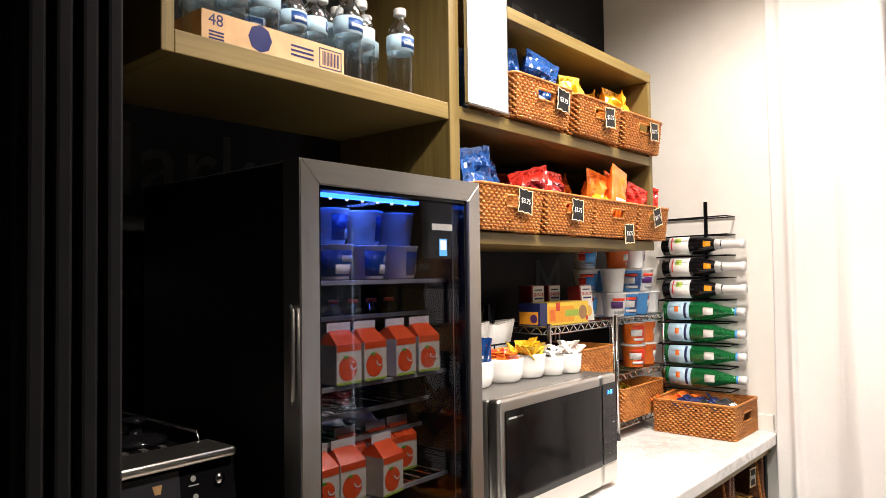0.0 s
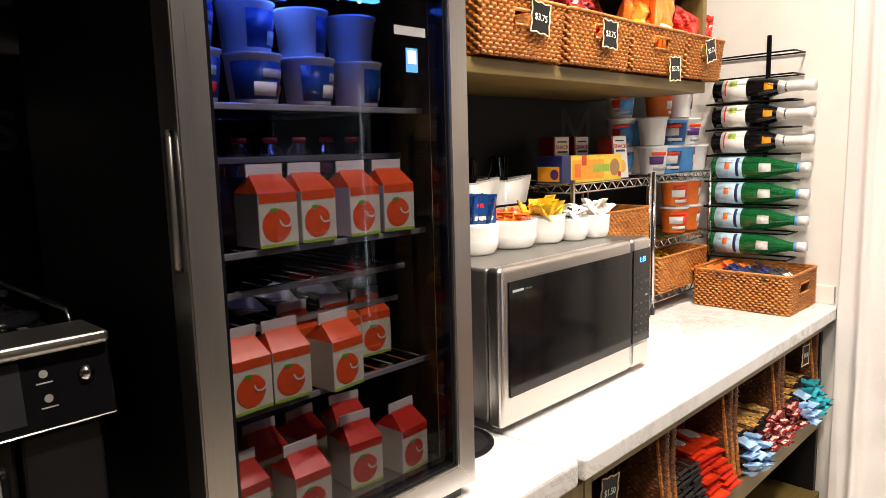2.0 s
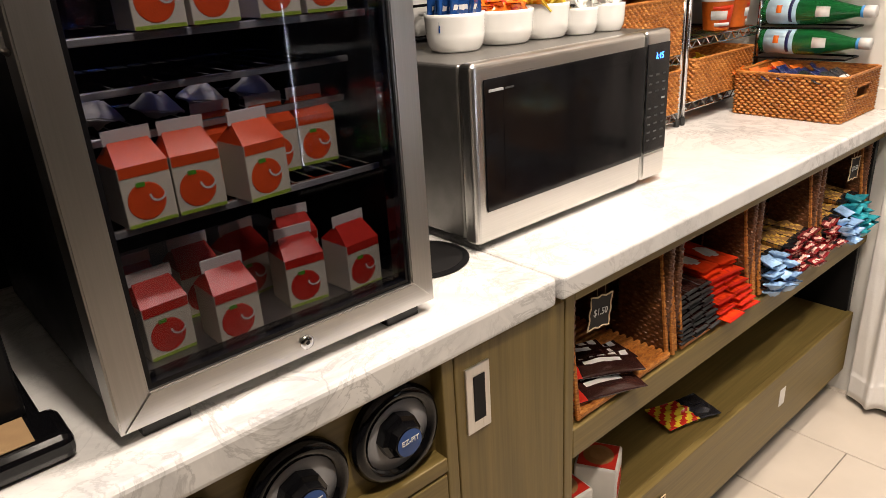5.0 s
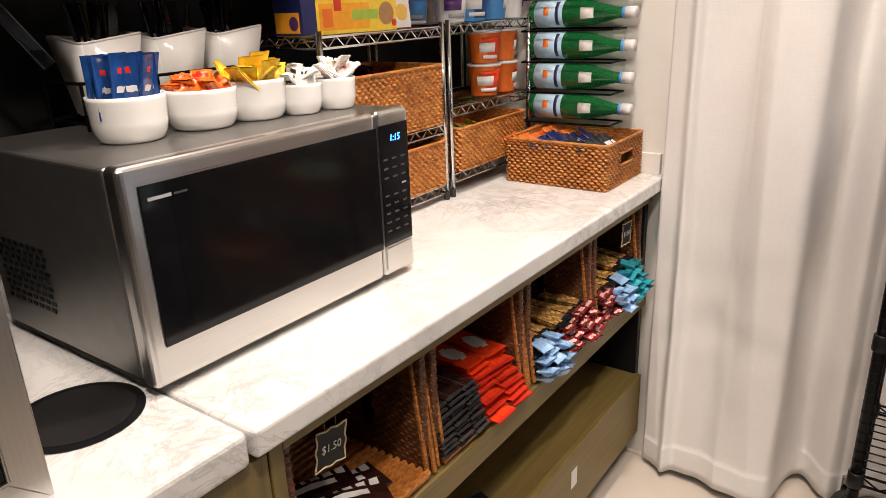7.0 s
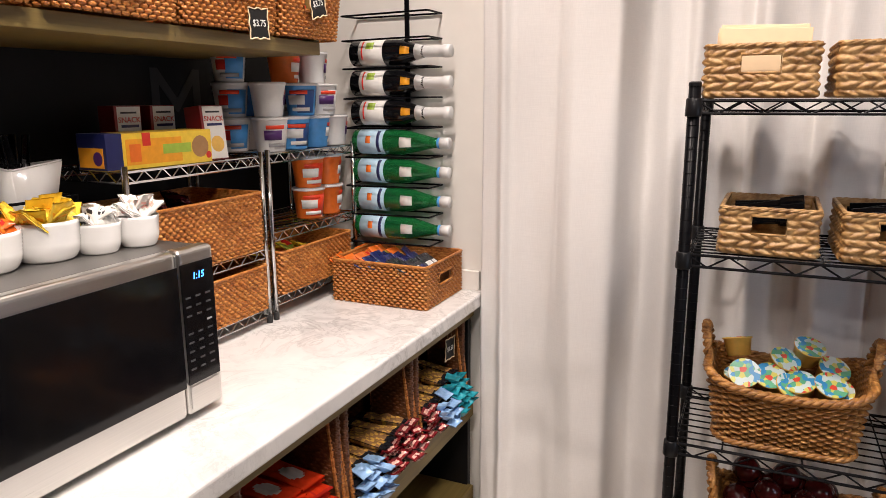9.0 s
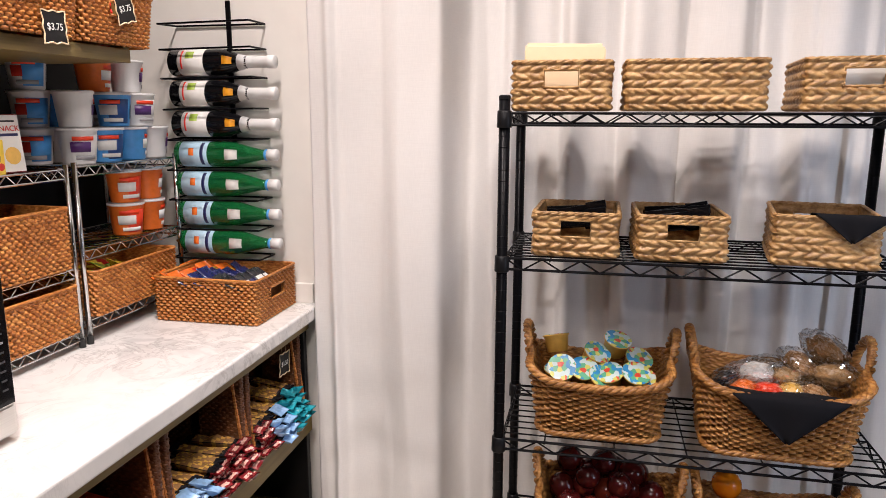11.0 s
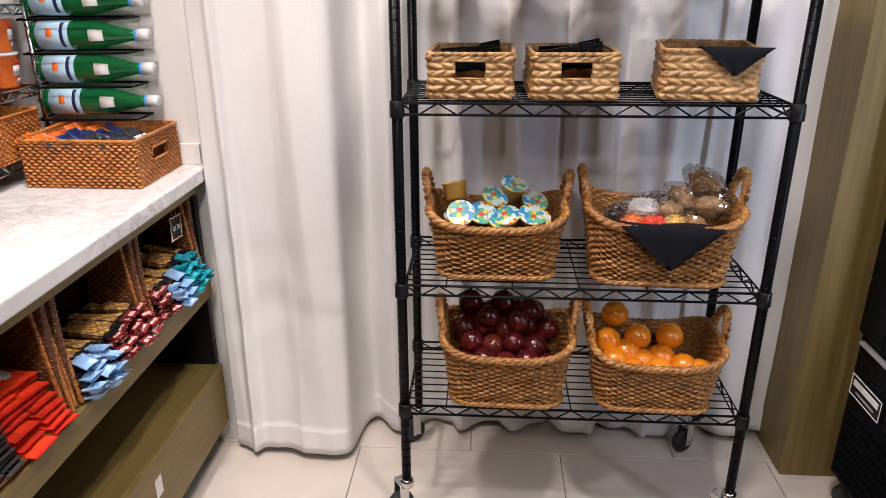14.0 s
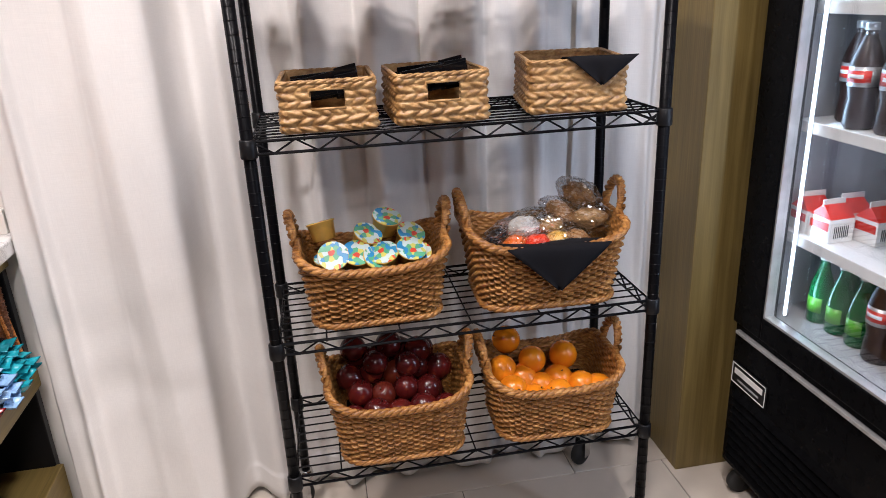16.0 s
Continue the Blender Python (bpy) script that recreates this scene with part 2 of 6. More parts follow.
def part(name, bm, material, parent=None, label="", at=None, smooth=False):
    me = bm if isinstance(bm, bpy.types.Mesh) else mesh_of(bm, name, smooth)
    if not me.materials:
        me.materials.append(M[material] if isinstance(material, str) else material)
    ob = new(name, me)
    if parent:
        ob.parent = parent
    if at is not None:
        ob.matrix_local = at if isinstance(at, Matrix) else Matrix.Translation(at)
    if label:
        ob["label"] = label
    return ob


def thing(name, at, label, category, group="", kind=""):
    ob = new(name)
    ob.empty_display_size = 0.05
    ob.matrix_world = at if isinstance(at, Matrix) else Matrix.Translation(at)
    return tagged(ob, label, category, group, kind)


def box(x0, x1, y0, y1, z0, z1, bevel=0.0, bm=None, seg=2):
    bm2 = bmesh.new()
    bmesh.ops.create_cube(bm2, size=1, matrix=Matrix.Translation(((x0 + x1) / 2, (y0 + y1) / 2, (z0 + z1) / 2)) @ Matrix.Diagonal((abs(x1 - x0), abs(y1 - y0), abs(z1 - z0), 1)))
    if bevel:
        bmesh.ops.bevel(bm2, geom=bm2.edges[:], offset=bevel, segments=seg, affect="EDGES", profile=0.5)
    return join(bm, bm2) if bm else bm2


def join(a, b):
    me = bpy.data.meshes.new("tmp")
    b.to_mesh(me)
    b.free()
    a.from_mesh(me)
    bpy.data.meshes.remove(me)
    return a


def lathe(profile, n=24, bm=None, m=None):
    """A turned body from (radius, height) pairs."""
    bm2 = bmesh.new()
    rings = []
    for r, z in profile:
        rings.append([bm2.verts.new((max(r, 1e-5) * math.cos(2 * math.pi * i / n), max(r, 1e-5) * math.sin(2 * math.pi * i / n), z)) for i in range(n)])
    for a, b in zip(rings, rings[1:]):
        for i in range(n):
            bm2.faces.new((a[i], a[(i + 1) % n], b[(i + 1) % n], b[i]))
    bm2.faces.new(rings[0][::-1])
    bm2.faces.new(rings[-1])
    if m is not None:
        bm2.transform(m)
    return join(bm, bm2) if bm else bm2


def tube(points, r, n=6, bm=None, closed=False):
    bm2 = bmesh.new()
    pts = [Vector(p) for p in points]
    rings = []
    k = len(pts)
    for i, p in enumerate(pts):
        a, b = pts[i - 1] if i or closed else p, pts[(i + 1) % k] if i < k - 1 or closed else p
        d = (b - a).normalized()
        u = d.cross(Vector((0, 0, 1)) if abs(d.z) < 0.9 else Vector((0, 1, 0))).normalized()
        v = d.cross(u)
        rings.append([bm2.verts.new(p + r * (math.cos(2 * math.pi * j / n) * u + math.sin(2 * math.pi * j / n) * v)) for j in range(n)])
    for i in range(k if closed else k - 1):
        a, b = rings[i], rings[(i + 1) % k]
        for j in range(n):
            bm2.faces.new((a[j], a[(j + 1) % n], b[(j + 1) % n], b[j]))
    if not closed:
        bm2.faces.new(rings[0][::-1])
        bm2.faces.new(rings[-1])
    return join(bm, bm2) if bm else bm2


def lettering(text, size, m, parent, material="chalk_white", name="lettering", extrude=0.0004, shear=0.0):
    """Words as a thin mesh; m maps the letters' plane (x along, y up) onto the thing."""
    cu = bpy.data.curves.new("letters", "FONT")
    cu.body, cu.size, cu.extrude, cu.shear, cu.resolution_u = text, size, extrude, shear, 3
    cu.align_x, cu.align_y = "CENTER", "CENTER"
    tmp = new("letters", cu)
    me = bpy.data.meshes.new_from_object(tmp.evaluated_get(bpy.context.evaluated_depsgraph_get()))
    bpy.data.objects.remove(tmp)
    me.materials.clear()
    me.materials.append(M[material])
    ob = new(name, me)
    ob.parent = parent
    ob.matrix_local = m
    return ob


FACE_X = Matrix(((0, 0, 1, 0), (1, 0, 0, 0), (0, 1, 0, 0), (0, 0, 0, 1)))      # letters read from +x
FACE_MY = Matrix(((1, 0, 0, 0), (0, 0, -1, 0), (0, 1, 0, 0), (0, 0, 0, 1)))    # letters read from -y
T = Matrix.Translation


def structure(name, bm, material, label, smooth=False):
    return tagged(part(name, bm, material, smooth=smooth), label, name.split("_")[0], kind="structure")


# ---- the setting ----
BACK, END, TOP = -1.47, 2.82, 0.95
structure("wall_back", box(BACK - 0.12, BACK, -2.2, 3.1, 0, CEIL), "chalkboard", "black chalkboard-painted wall with faint chalk lettering")
structure("wall_end", box(BACK, -0.79, END, 3.10, 0, CEIL), "wall", "white papered end wall beside the counter")
structure("wall_window", box(-0.79, 2.4, 3.02, 3.14, 0, CEIL), "wall", "white wall behind the long curtain")
# two unseen walls, dark in colour to stand for an unlit side and cut fill
structure("wall_right", box(2.4, 2.52, -2.2, 3.14, 0, CEIL), "unlit_wall", "unseen closing wall beyond the cooler, coloured dark as if unlit")
structure("wall_behind", box(BACK - 0.12, 2.52, -2.32, -2.2, 0, CEIL), "unlit_wall", "unseen wall closing the room, coloured dark as if unlit")
structure("ceiling", box(BACK - 0.12, 2.52, -2.32, 3.14, CEIL, CEIL + 0.1), "ceiling", "plain white painted ceiling")
panel = structure("wall_panel", box(BACK, -0.63, 0.20, 0.285, 0, CEIL, 0.003), "panel_black", "black side panel with upright grooves")
for k in range(4):
    part("batten", box(-0.632, -0.612, 0.205 + 0.021 * k, 0.219 + 0.021 * k, 0, CEIL - 0.01, 0.003), "panel_black", panel)
for k in range(9):
    part("batten", box(-0.70 - 0.06 * k, -0.66 - 0.06 * k, 0.19, 0.202, 0, CEIL - 0.01, 0.003), "panel_black", panel)
pillar = structure("pillar", box(0.945, 2.39, 2.74, 3.0, 0, CEIL - 0.002, 0.003), "olive_z", "olive-stained oak end panel beside the curtain")

floor = structure("floor", box(BACK - 0.12, 2.52, -2.32, 3.14, -0.1, -0.004), "grout", "floor of large beige porcelain tiles with grey joints")
tile_mesh = mesh_of(box(-0.326, 0.326, -0.1535, 0.1535, -0.006, 0.0, 0.0015, seg=1), "tile")
LX0, LX1, LY0, LY1 = BACK - 0.1, 2.5, -2.3, 3.12
for j in range(-15, 4):
    for i in range(-4, 6):
        cx, cy = -0.055 + 0.655 * i + (0.0 if j % 2 else 0.365), 2.335 + 0.31 * j
        ax, bx, ay, by = max(cx - 0.326, LX0), min(cx + 0.326, LX1), max(cy - 0.1535, LY0), min(cy + 0.1535, LY1)
        if bx - ax < 0.02 or by - ay < 0.02:
            continue
        whole = bx - ax > 0.651 and by - ay > 0.306
        part("tile", tile_mesh if whole else box(ax - cx, bx - cx, ay - cy, by - cy, -0.006, 0.0, 0.0015, seg=1), "tile", floor, at=(cx, cy, 0))

# chalk letters on the wall
for word, size, y, z in (("Market", 0.23, 0.86, 1.80), ("Fresh", 0.14, 0.60, 1.545), ("MARKET", 0.24, 2.20, 2.46), ):
    lettering(word, size, T((BACK + 0.001, y, z)) @ FACE_X, bpy.data.objects["wall_back"], "chalk", "chalk_lettering")
lettering("M", 0.27, T((BACK + 0.001, 2.32, 1.50)) @ FACE_X, bpy.data.objects["wall_back"], "faint_chalk", "chalk_lettering")


# ---- the curtain ----
def curtain():
    bm = bmesh.new()
    xs = np.linspace(-0.781, 0.985, 440)
    zs = sorted(list(np.linspace(0.025, 2.93, 118)) + [0.104, 0.108])
    grid = []
    for z in zs:
        row = []
        open_ = 1.0 - 0.15 * z / 2.9
        for x in xs:
            behind = 1 / (1 + math.exp(-(x + 0.385) / 0.008))
            front = 0.020 * math.sin(2 * math.pi * (x + 0.015 * math.sin(1.9 * z)) / 0.31 + 0.9) - 0.026 * math.exp(-((x + 0.70 + 0.012 * z) / 0.022) ** 2) + 0.012 * noise.noise((x * 9, z * 0.9, 4.0))
            rear = 0.030 * math.sin(2 * math.pi * (x + 0.02 * math.sin(2.1 * z)) / 0.215 + 1.3 * math.sin(5 * x)) + 0.010 * math.sin(2 * math.pi * x / 0.083 + 1.3 + 0.5 * z) + 0.014 * noise.noise((x * 8, z * 1.3, 2.0))
            rear -= 0.035 * math.exp(-((x + 0.285) / 0.045) ** 2) * (1 - 0.2 * z / 2.9)
            w = front * (1 - behind) + rear * behind
            w += 0.024 * (abs(noise.noise((x * 11 + 0.25 * z, z * 0.42, 3.0))) - 0.2) + 0.0045 * noise.noise((x * 20, z * 4, 1.0)) + 0.006 * noise.noise((x * 9, z * 11, 8.0)) * math.exp(-((z - 0.55) / 0.30) ** 2)
            bulge = -0.075 * math.exp(-((x + 0.55) / 0.15) ** 2) * math.exp(-z / 1.1) + 0.02 * noise.noise((x * 3.5, z * 1.1, 6.0))
            hem = -0.0035 if z < 0.106 else 0.0
            row.append(bm.verts.new((x + 0.012 * math.sin(40 * x) * open_, 2.785 + 0.135 * behind + w * open_ + bulge + hem, z + 0.006 * math.sin(9 * x))))
        grid.append(row)
    for a, b in zip(grid, grid[1:]):
        for i in range(len(a) - 1):
            bm.faces.new((a[i], a[i + 1], b[i + 1], b[i]))
    c = thing("curtain", (0, 0, 0), "floor-length white linen curtain hanging in deep folds", "curtain")
    cl = part("cloth", bm, "curtain", c, smooth=True)
    s = cl.modifiers.new("thick", "SOLIDIFY")
    s.thickness = 0.003
    part("rail", box(-0.78, 0.94, 2.84, 2.87, 2.925, 2.949), "plastic_white", c)


curtain()

# ---- the counter ----
counter = thing("countertop", (0, 0, 0), "white veined marble countertop with a rounded front edge and a joint", "countertop")
part("slab", box(BACK + 0.002, -0.783, 1.306, END - 0.002, 0.908, TOP, 0.007, seg=3), "marble", counter, smooth=False)
bm = box(BACK + 0.002, -0.792, 0.287, 1.304, 0.898, TOP, 0.009, seg=3)
part("slab", bm, "marble", counter)
bm = box(BACK + 0.002, BACK + 0.02, 1.31, END - 0.003, TOP, 1.02, 0.002)
box(BACK + 0.02, -0.80, END - 0.018, END - 0.002, TOP, 1.01, 0.002, bm)
part("upstand", bm, "wall", counter)

cab = thing("base_cabinet", (0, 0, 0), "olive oak base cabinet with a recessed steel pull and cup dispensers", "cabinet")
F = -0.805
part("carcass", box(BACK + 0.01, F - 0.04, 0.29, 1.335, 0.10, 0.896), "black", cab)
part("plinth", box(BACK + 0.01, F - 0.07, 0.29, 2.80, 0.0, 0.10), "black", cab)
door = part("door", box(F - 0.02, F, 1.09, 1.337, 0.105, 0.892, 0.002), "olive_z", cab)
pull = part("pull", box(F - 0.002, F + 0.004, 1.107, 1.157, 0.748, 0.864, 0.002), "steel_z", door, "brushed steel recessed pull")
# flat dark plate in place of a hollow; its shade is put into the colour
part("recess", box(F + 0.0041, F + 0.005, 1.122, 1.145, 0.768, 0.846), "chalkboard", pull)
part("panel", box(F - 0.042, F - 0.028, 0.29, 1.09, 0.60, 0.894), "olive_y", cab)
part("stile", box(F - 0.028, F, 1.066, 1.088, 0.10, 0.894, 0.002), "olive_z", cab)
part("ledge", box(F - 0.03, F, 0.29, 1.066, 0.705, 0.73, 0.002), "olive_y", cab)
part("drawer_front", box(F - 0.02, F, 0.29, 1.064, 0.105, 0.70, 0.002), "olive_y", cab)

disp = thing("cup_dispenser", (F - 0.028, 0.99, 0.808), "black ring cup dispenser with grey gasket in cabinet front", "cup dispenser", "cup dispensers")
TX = Matrix.Rotation(radians(90), 4, "Y")
part("ring", lathe([(0.055, 0), (0.074, 0), (0.075, 0.012), (0.068, 0.022), (0.056, 0.020), (0.055, 0.004)], 40, m=TX), "gloss_black", disp, smooth=True)
part("gasket", lathe([(0.0, 0.0), (0.055, 0.002), (0.055, 0.013), (0.032, 0.008), (0.0, 0.008)], 40, m=TX), "grey", disp, smooth=True)
knob = part("knob", lathe([(0.034, 0.008), (0.034, 0.024), (0.028, 0.028), (0.024, 0.040), (0.0, 0.041)], 8, m=TX), "gloss_black", disp)
part("badge", lathe([(0.0, 0.041), (0.021, 0.0415), (0.0, 0.0425)], 24, m=TX), "blue", knob, "round blue badge")
lettering("EZ-FIT", 0.011, T((0.0435, 0, 0.004)) @ FACE_X, knob, "chalk_white")
copy_thing(disp, T((F - 0.028, 0.832, 0.800)))
copy_thing(disp, T((F - 0.028, 0.674, 0.800)))

rackcab = thing("display_cabinet", (0, 0, 0), "olive oak open display cabinet under the counter with two tiers", "cabinet")
part("back", box(BACK + 0.01, BACK + 0.03, 1.34, 2.80, 0.10, 0.905), "black", rackcab)
part("side", box(BACK + 0.03, F, 1.340, 1.364, 0.10, 0.905, 0.002), "olive_z", rackcab)
part("side", box(BACK + 0.03, F - 0.02, 2.775, 2.80, 0.10, 0.905, 0.002), "black", rackcab)
part("top_rail", box(BACK + 0.03, F, 1.364, 2.775, 0.880, 0.905, 0.002), "olive_y", rackcab)
part("shelf", box(BACK + 0.03, F, 1.364, 2.775, 0.555, 0.618, 0.003), "olive_y", rackcab)
part("low_shelf", box(BACK + 0.03, F - 0.021, 1.364, 2.775, 0.290, 0.310, 0.002), "olive_y", rackcab)
part("front_lip", box(F - 0.02, F, 1.364, 2.775, 0.105, 0.315, 0.003), "olive_y", rackcab)

# ---- wall shelving ----
SX = -1.075
shelves = thing("wall_shelf", (0, 0, 0), "olive oak open wall shelving with two bays above the counter", "shelf")
part("upright", box(BACK, SX, 0.555, 0.578, 1.925, 2.75, 0.002), "olive_z", shelves)
part("upright", box(BACK, SX + 0.003, 1.273, 1.310, 1.632, 2.75, 0.002), "olive_z", shelves)
part("upright", box(BACK, SX, 2.385, 2.41, 1.662, 2.235, 0.002), "olive_z", shelves)
part("shelf_board", box(BACK, SX, 0.578, 1.273, 1.925, 1.965, 0.002), "olive_y", shelves)
part("shelf_board", box(BACK, SX, 0.578, 1.273, 2.70, 2.74, 0.002), "olive_y", shelves)
part("shelf_board", box(BACK, SX, 1.310, 2.385, 1.932, 1.965, 0.002), "olive_y", shelves)
part("shelf_board", box(BACK, SX, 1.310, 2.41, 2.236, 2.270, 0.002), "olive_y", shelves)
part("shelf_board", box(BACK, SX, 1.310, 2.41, 1.630, 1.661, 0.002), "olive_y", shelves)


# ---- woven baskets ----
def rattan_relief(s, z):
    k = np.floor(z / 0.0080)
    f = z / 0.0080 - k
    p = np.sqrt(np.clip(1 - (2 * f - 1) ** 2, 0, 1))
    return p * (0.0006 + 0.0062 * np.clip(0.70 + 0.9 * np.cos(2 * np.pi * (s / 0.0195 + 0.5 * k + 0.2 * f)), 0, 1)) - 0.0042


def willow_relief(s, z):
    k = np.floor(z / 0.0068)
    p = np.sqrt(np.clip(1 - (2 * (z / 0.0068 - k) - 1) ** 2, 0, 1))
    uneven = 0.0012 * np.sin(37.0 * k) + 0.0008 * np.sin(s * 61 + 5 * k)
    return p * (0.0010 + uneven + 0.0088 * np.clip(0.50 + 0.75 * np.cos(2 * np.pi * s / 0.029 + np.pi * k), 0, 1)) - 0.0048


def hyacinth_relief(s, z):
    k = np.floor(z / 0.0165)
    f = z / 0.0165 - k
    p = np.clip(1 - (2 * f - 1) ** 2, 0, 1) ** 0.5
    u = s / (0.030 + 0.004 * np.sin(2.3 * k)) + np.where(k % 2 == 0, 1, -1) * (f - 0.5) * 0.8 + 0.37 * k + 0.18 * np.sin(s * 43 + 4 * k)
    cell = np.floor(u)
    return p * (0.0005 + (0.0075 + 0.0022 * np.sin(cell * 12.9 + k * 7.1)) * np.abs(np.sin(np.pi * u)) ** 0.55 + 0.0006 * np.sin(2 * np.pi * (z / 0.004 + u * 1.5))) - 0.002


def outline(s, w, d, r):
    """Points and outward normals at lengths s round a rounded rectangle; it starts at the front's left end."""
    out = []
    legs = [(w - 2 * r, None), (math.pi * r / 2, 0), (d - 2 * r, None), (math.pi * r / 2, 1), (w - 2 * r, None), (math.pi * r / 2, 2), (d - 2 * r, None), (math.pi * r / 2, 3)]
    total = sum(l for l, _ in legs)
    for q in s:
        q = q % total
        for i, (l, c) in enumerate(legs):
            if q <= l or i == 7:
                break
            q -= l
        if c is None:
            e = i // 2
            x, y, nx, ny = [(-w / 2 + r + q, -d / 2, 0, -1), (w / 2, -d / 2 + r + q, 1, 0), (w / 2 - r - q, d / 2, 0, 1), (-w / 2, d / 2 - r - q, -1, 0)][e]
        else:
            a = -math.pi / 2 + c * math.pi / 2 + q / r
            cx, cy = [(w / 2 - r, -d / 2 + r), (w / 2 - r, d / 2 - r), (-w / 2 + r, d / 2 - r), (-w / 2 + r, -d / 2 + r)][c]
            nx, ny = math.cos(a), math.sin(a)
            x, y = cx + r * nx, cy + r * ny
        out.append((x, y, nx, ny))
    return np.array(out), total


def woven(w, d, h, relief, flare=0.0, r=0.012, ds=0.004, dz=0.0022, holes=(), dip=0.0, wall=0.006, pocket=-1.0):
    """A woven wall with its inner face and floor; where the weave lies deeper than pocket, the inner face shows. holes: (centre along the front, side 0 front or 2 back or 1, 3 the ends, width, z0, z1)."""
    _, total = outline([0], w, d, r)
    n, m = int(total / ds), int(h / dz)
    s = np.arange(n) * total / n
    pts, _ = outline(s, w, d, r)
    z = np.linspace(0, h, m + 1)
    S, Z = np.meshgrid(s, z)
    relief_now = relief(S, Z)
    mids = {0: (w - 2 * r) / 2, 1: (w - 2 * r) + math.pi * r / 2 + (d - 2 * r) / 2, 2: 1.5 * (w - 2 * r) + math.pi * r + (d - 2 * r), 3: 2 * (w - 2 * r) + 1.5 * math.pi * r + 1.5 * (d - 2 * r)}
    mean = (relief_now[:-1] + relief_now[1:]) / 2
    mean = (mean + np.roll(mean, -1, axis=1)) / 2
    verts, faces = [], []
    for layer, off in ((0, relief_now), (1, -wall - 0.3 * relief_now)):
        k = 1 + flare * Z / h
        top = 1 + dip * (np.abs(pts[:, 0]) / (w / 2)) ** 3
        X, Y = pts[:, 0] * k + pts[:, 2] * off, pts[:, 1] * k + pts[:, 3] * off
        verts += list(zip(X.ravel(), Y.ravel(), (Z * top).ravel()))
        base = layer * n * (m + 1)
        for j in range(m):
            zc = (z[j] + z[j + 1]) / 2
            spans = [(mids[side] - wd / 2, mids[side] + wd / 2) for side, wd, z0, z1 in holes if z0 < zc < z1]
            for i in range(n):
                if layer == 0 and mean[j, i] < pocket or any(a < s[i] < b for a, b in spans):
                    continue
                q = (base + j * n + i, base + j * n + (i + 1) % n, base + (j + 1) * n + (i + 1) % n, base + (j + 1) * n + i)
                faces.append(q if layer == 0 else q[::-1])
    b = len(verts)
    verts += [(-w / 2 + r, -d / 2 + r / 2, 0.004), (w / 2 - r, -d / 2 + r / 2, 0.004), (w / 2 - r, d / 2 - r / 2, 0.004), (-w / 2 + r, d / 2 - r / 2, 0.004)]
    faces.append((b, b + 1, b + 2, b + 3))
    me = bpy.data.meshes.new("weave")
    me.from_pydata(verts, [], faces)
    me.polygons.foreach_set("use_smooth", [True] * len(me.polygons))
    return me


def ring(w, d, z, rad, r=0.012, twist=0, dip=0.0, count=120):
    """A rim: one rod, or three rods twisted round one another."""
    _, total = outline([0], w, d, r)
    pts, _ = outline(np.arange(count) * total / count, w, d, r)
    lift = z * dip * (np.abs(pts[:, 0]) / (w / 2)) ** 3
    bm = bmesh.new()
    for k in range(max(1, twist)):
        path = []
        for i, (x, y, nx, ny) in enumerate(pts):
            a = 2 * math.pi * (k / max(1, twist) + i * round(total / 0.055) / count)
            o = rad * 0.75 if twist else 0
            path.append((x + nx * o * math.cos(a), y + ny * o * math.cos(a), z + lift[i] + o * math.sin(a)))
        tube(path, rad, 6, bm, closed=True)
    return bm


def basket(kind, w, d, h, at, label, group="", holes=(), flare=0.0):
    relief = {"rattan": rattan_relief, "rattan_shaded": rattan_relief, "hyacinth": hyacinth_relief}[kind]
    b = thing("basket", at, label, "basket", group)
    big = kind == "hyacinth"
    part("weave", woven(w, d, h, relief, flare=flare, holes=holes, wall=0.007 if big else 0.009, ds=0.0036 if big else 0.0028, dz=0.0026 if big else 0.0020, pocket=-1 if big else -0.0029), kind, b)
    k = 1 + flare
    part("rim", ring(w * k, d * k, h, 0.0032 if big else 0.0042, twist=3 if big else 0), kind, b, smooth=True)
    for side, wd, z0, z1 in holes:
        lean = 1 + flare * (z0 + z1) / 2 / h
        if side in (0, 2):
            y = (-d / 2 if side == 0 else d / 2) * lean
            part("grip", tube([(-wd / 2, y, z0), (wd / 2, y, z0), (wd / 2, y, z1), (-wd / 2, y, z1)], 0.004, 6, closed=True), kind, b, smooth=True)
        else:
            x = (w / 2 if side == 1 else -w / 2) * lean
            part("grip", tube([(x, -wd / 2, z0), (x, wd / 2, z0), (x, wd / 2, z1), (x, -wd / 2, z1)], 0.004, 6, closed=True), kind, b, smooth=True)
    return b


def willow_basket(w, d, h, at, label):
    b = thing("wicker_basket", at, label, "basket", "handled willow baskets on the wire shelves")
    part("weave", woven(w, d, h, willow_relief, flare=0.17, r=0.055, ds=0.0030, dz=0.00136, dip=0.24, wall=0.010, pocket=-0.0030), "willow", b)
    part("rim", ring(w * 1.17, d * 1.17, h, 0.0066, 0.06, 3, 0.24), "willow", b, smooth=True)
    part("foot_braid", ring(w * 1.015, d * 1.015, 0.007, 0.005, 0.055, 3), "willow", b, smooth=True)
    for sx in (-1, 1):
        bm = bmesh.new()
        for k in range(3):
            path = []
            for i in range(33):
                a = math.pi * i / 32
                t = 2 * math.pi * (k / 3 + i / 8)
                path.append((sx * (w * 0.580 + 0.014 * math.sin(a) + 0.006 * math.cos(t)), 0.050 * math.cos(a) + 0.004 * math.sin(t), h * 1.20 + 0.082 * math.sin(a) ** 0.8 + 0.006 * math.sin(t)))
            tube(path, 0.0062, 6, bm)
        part("handle", bm, "willow", b, smooth=True)
    return b


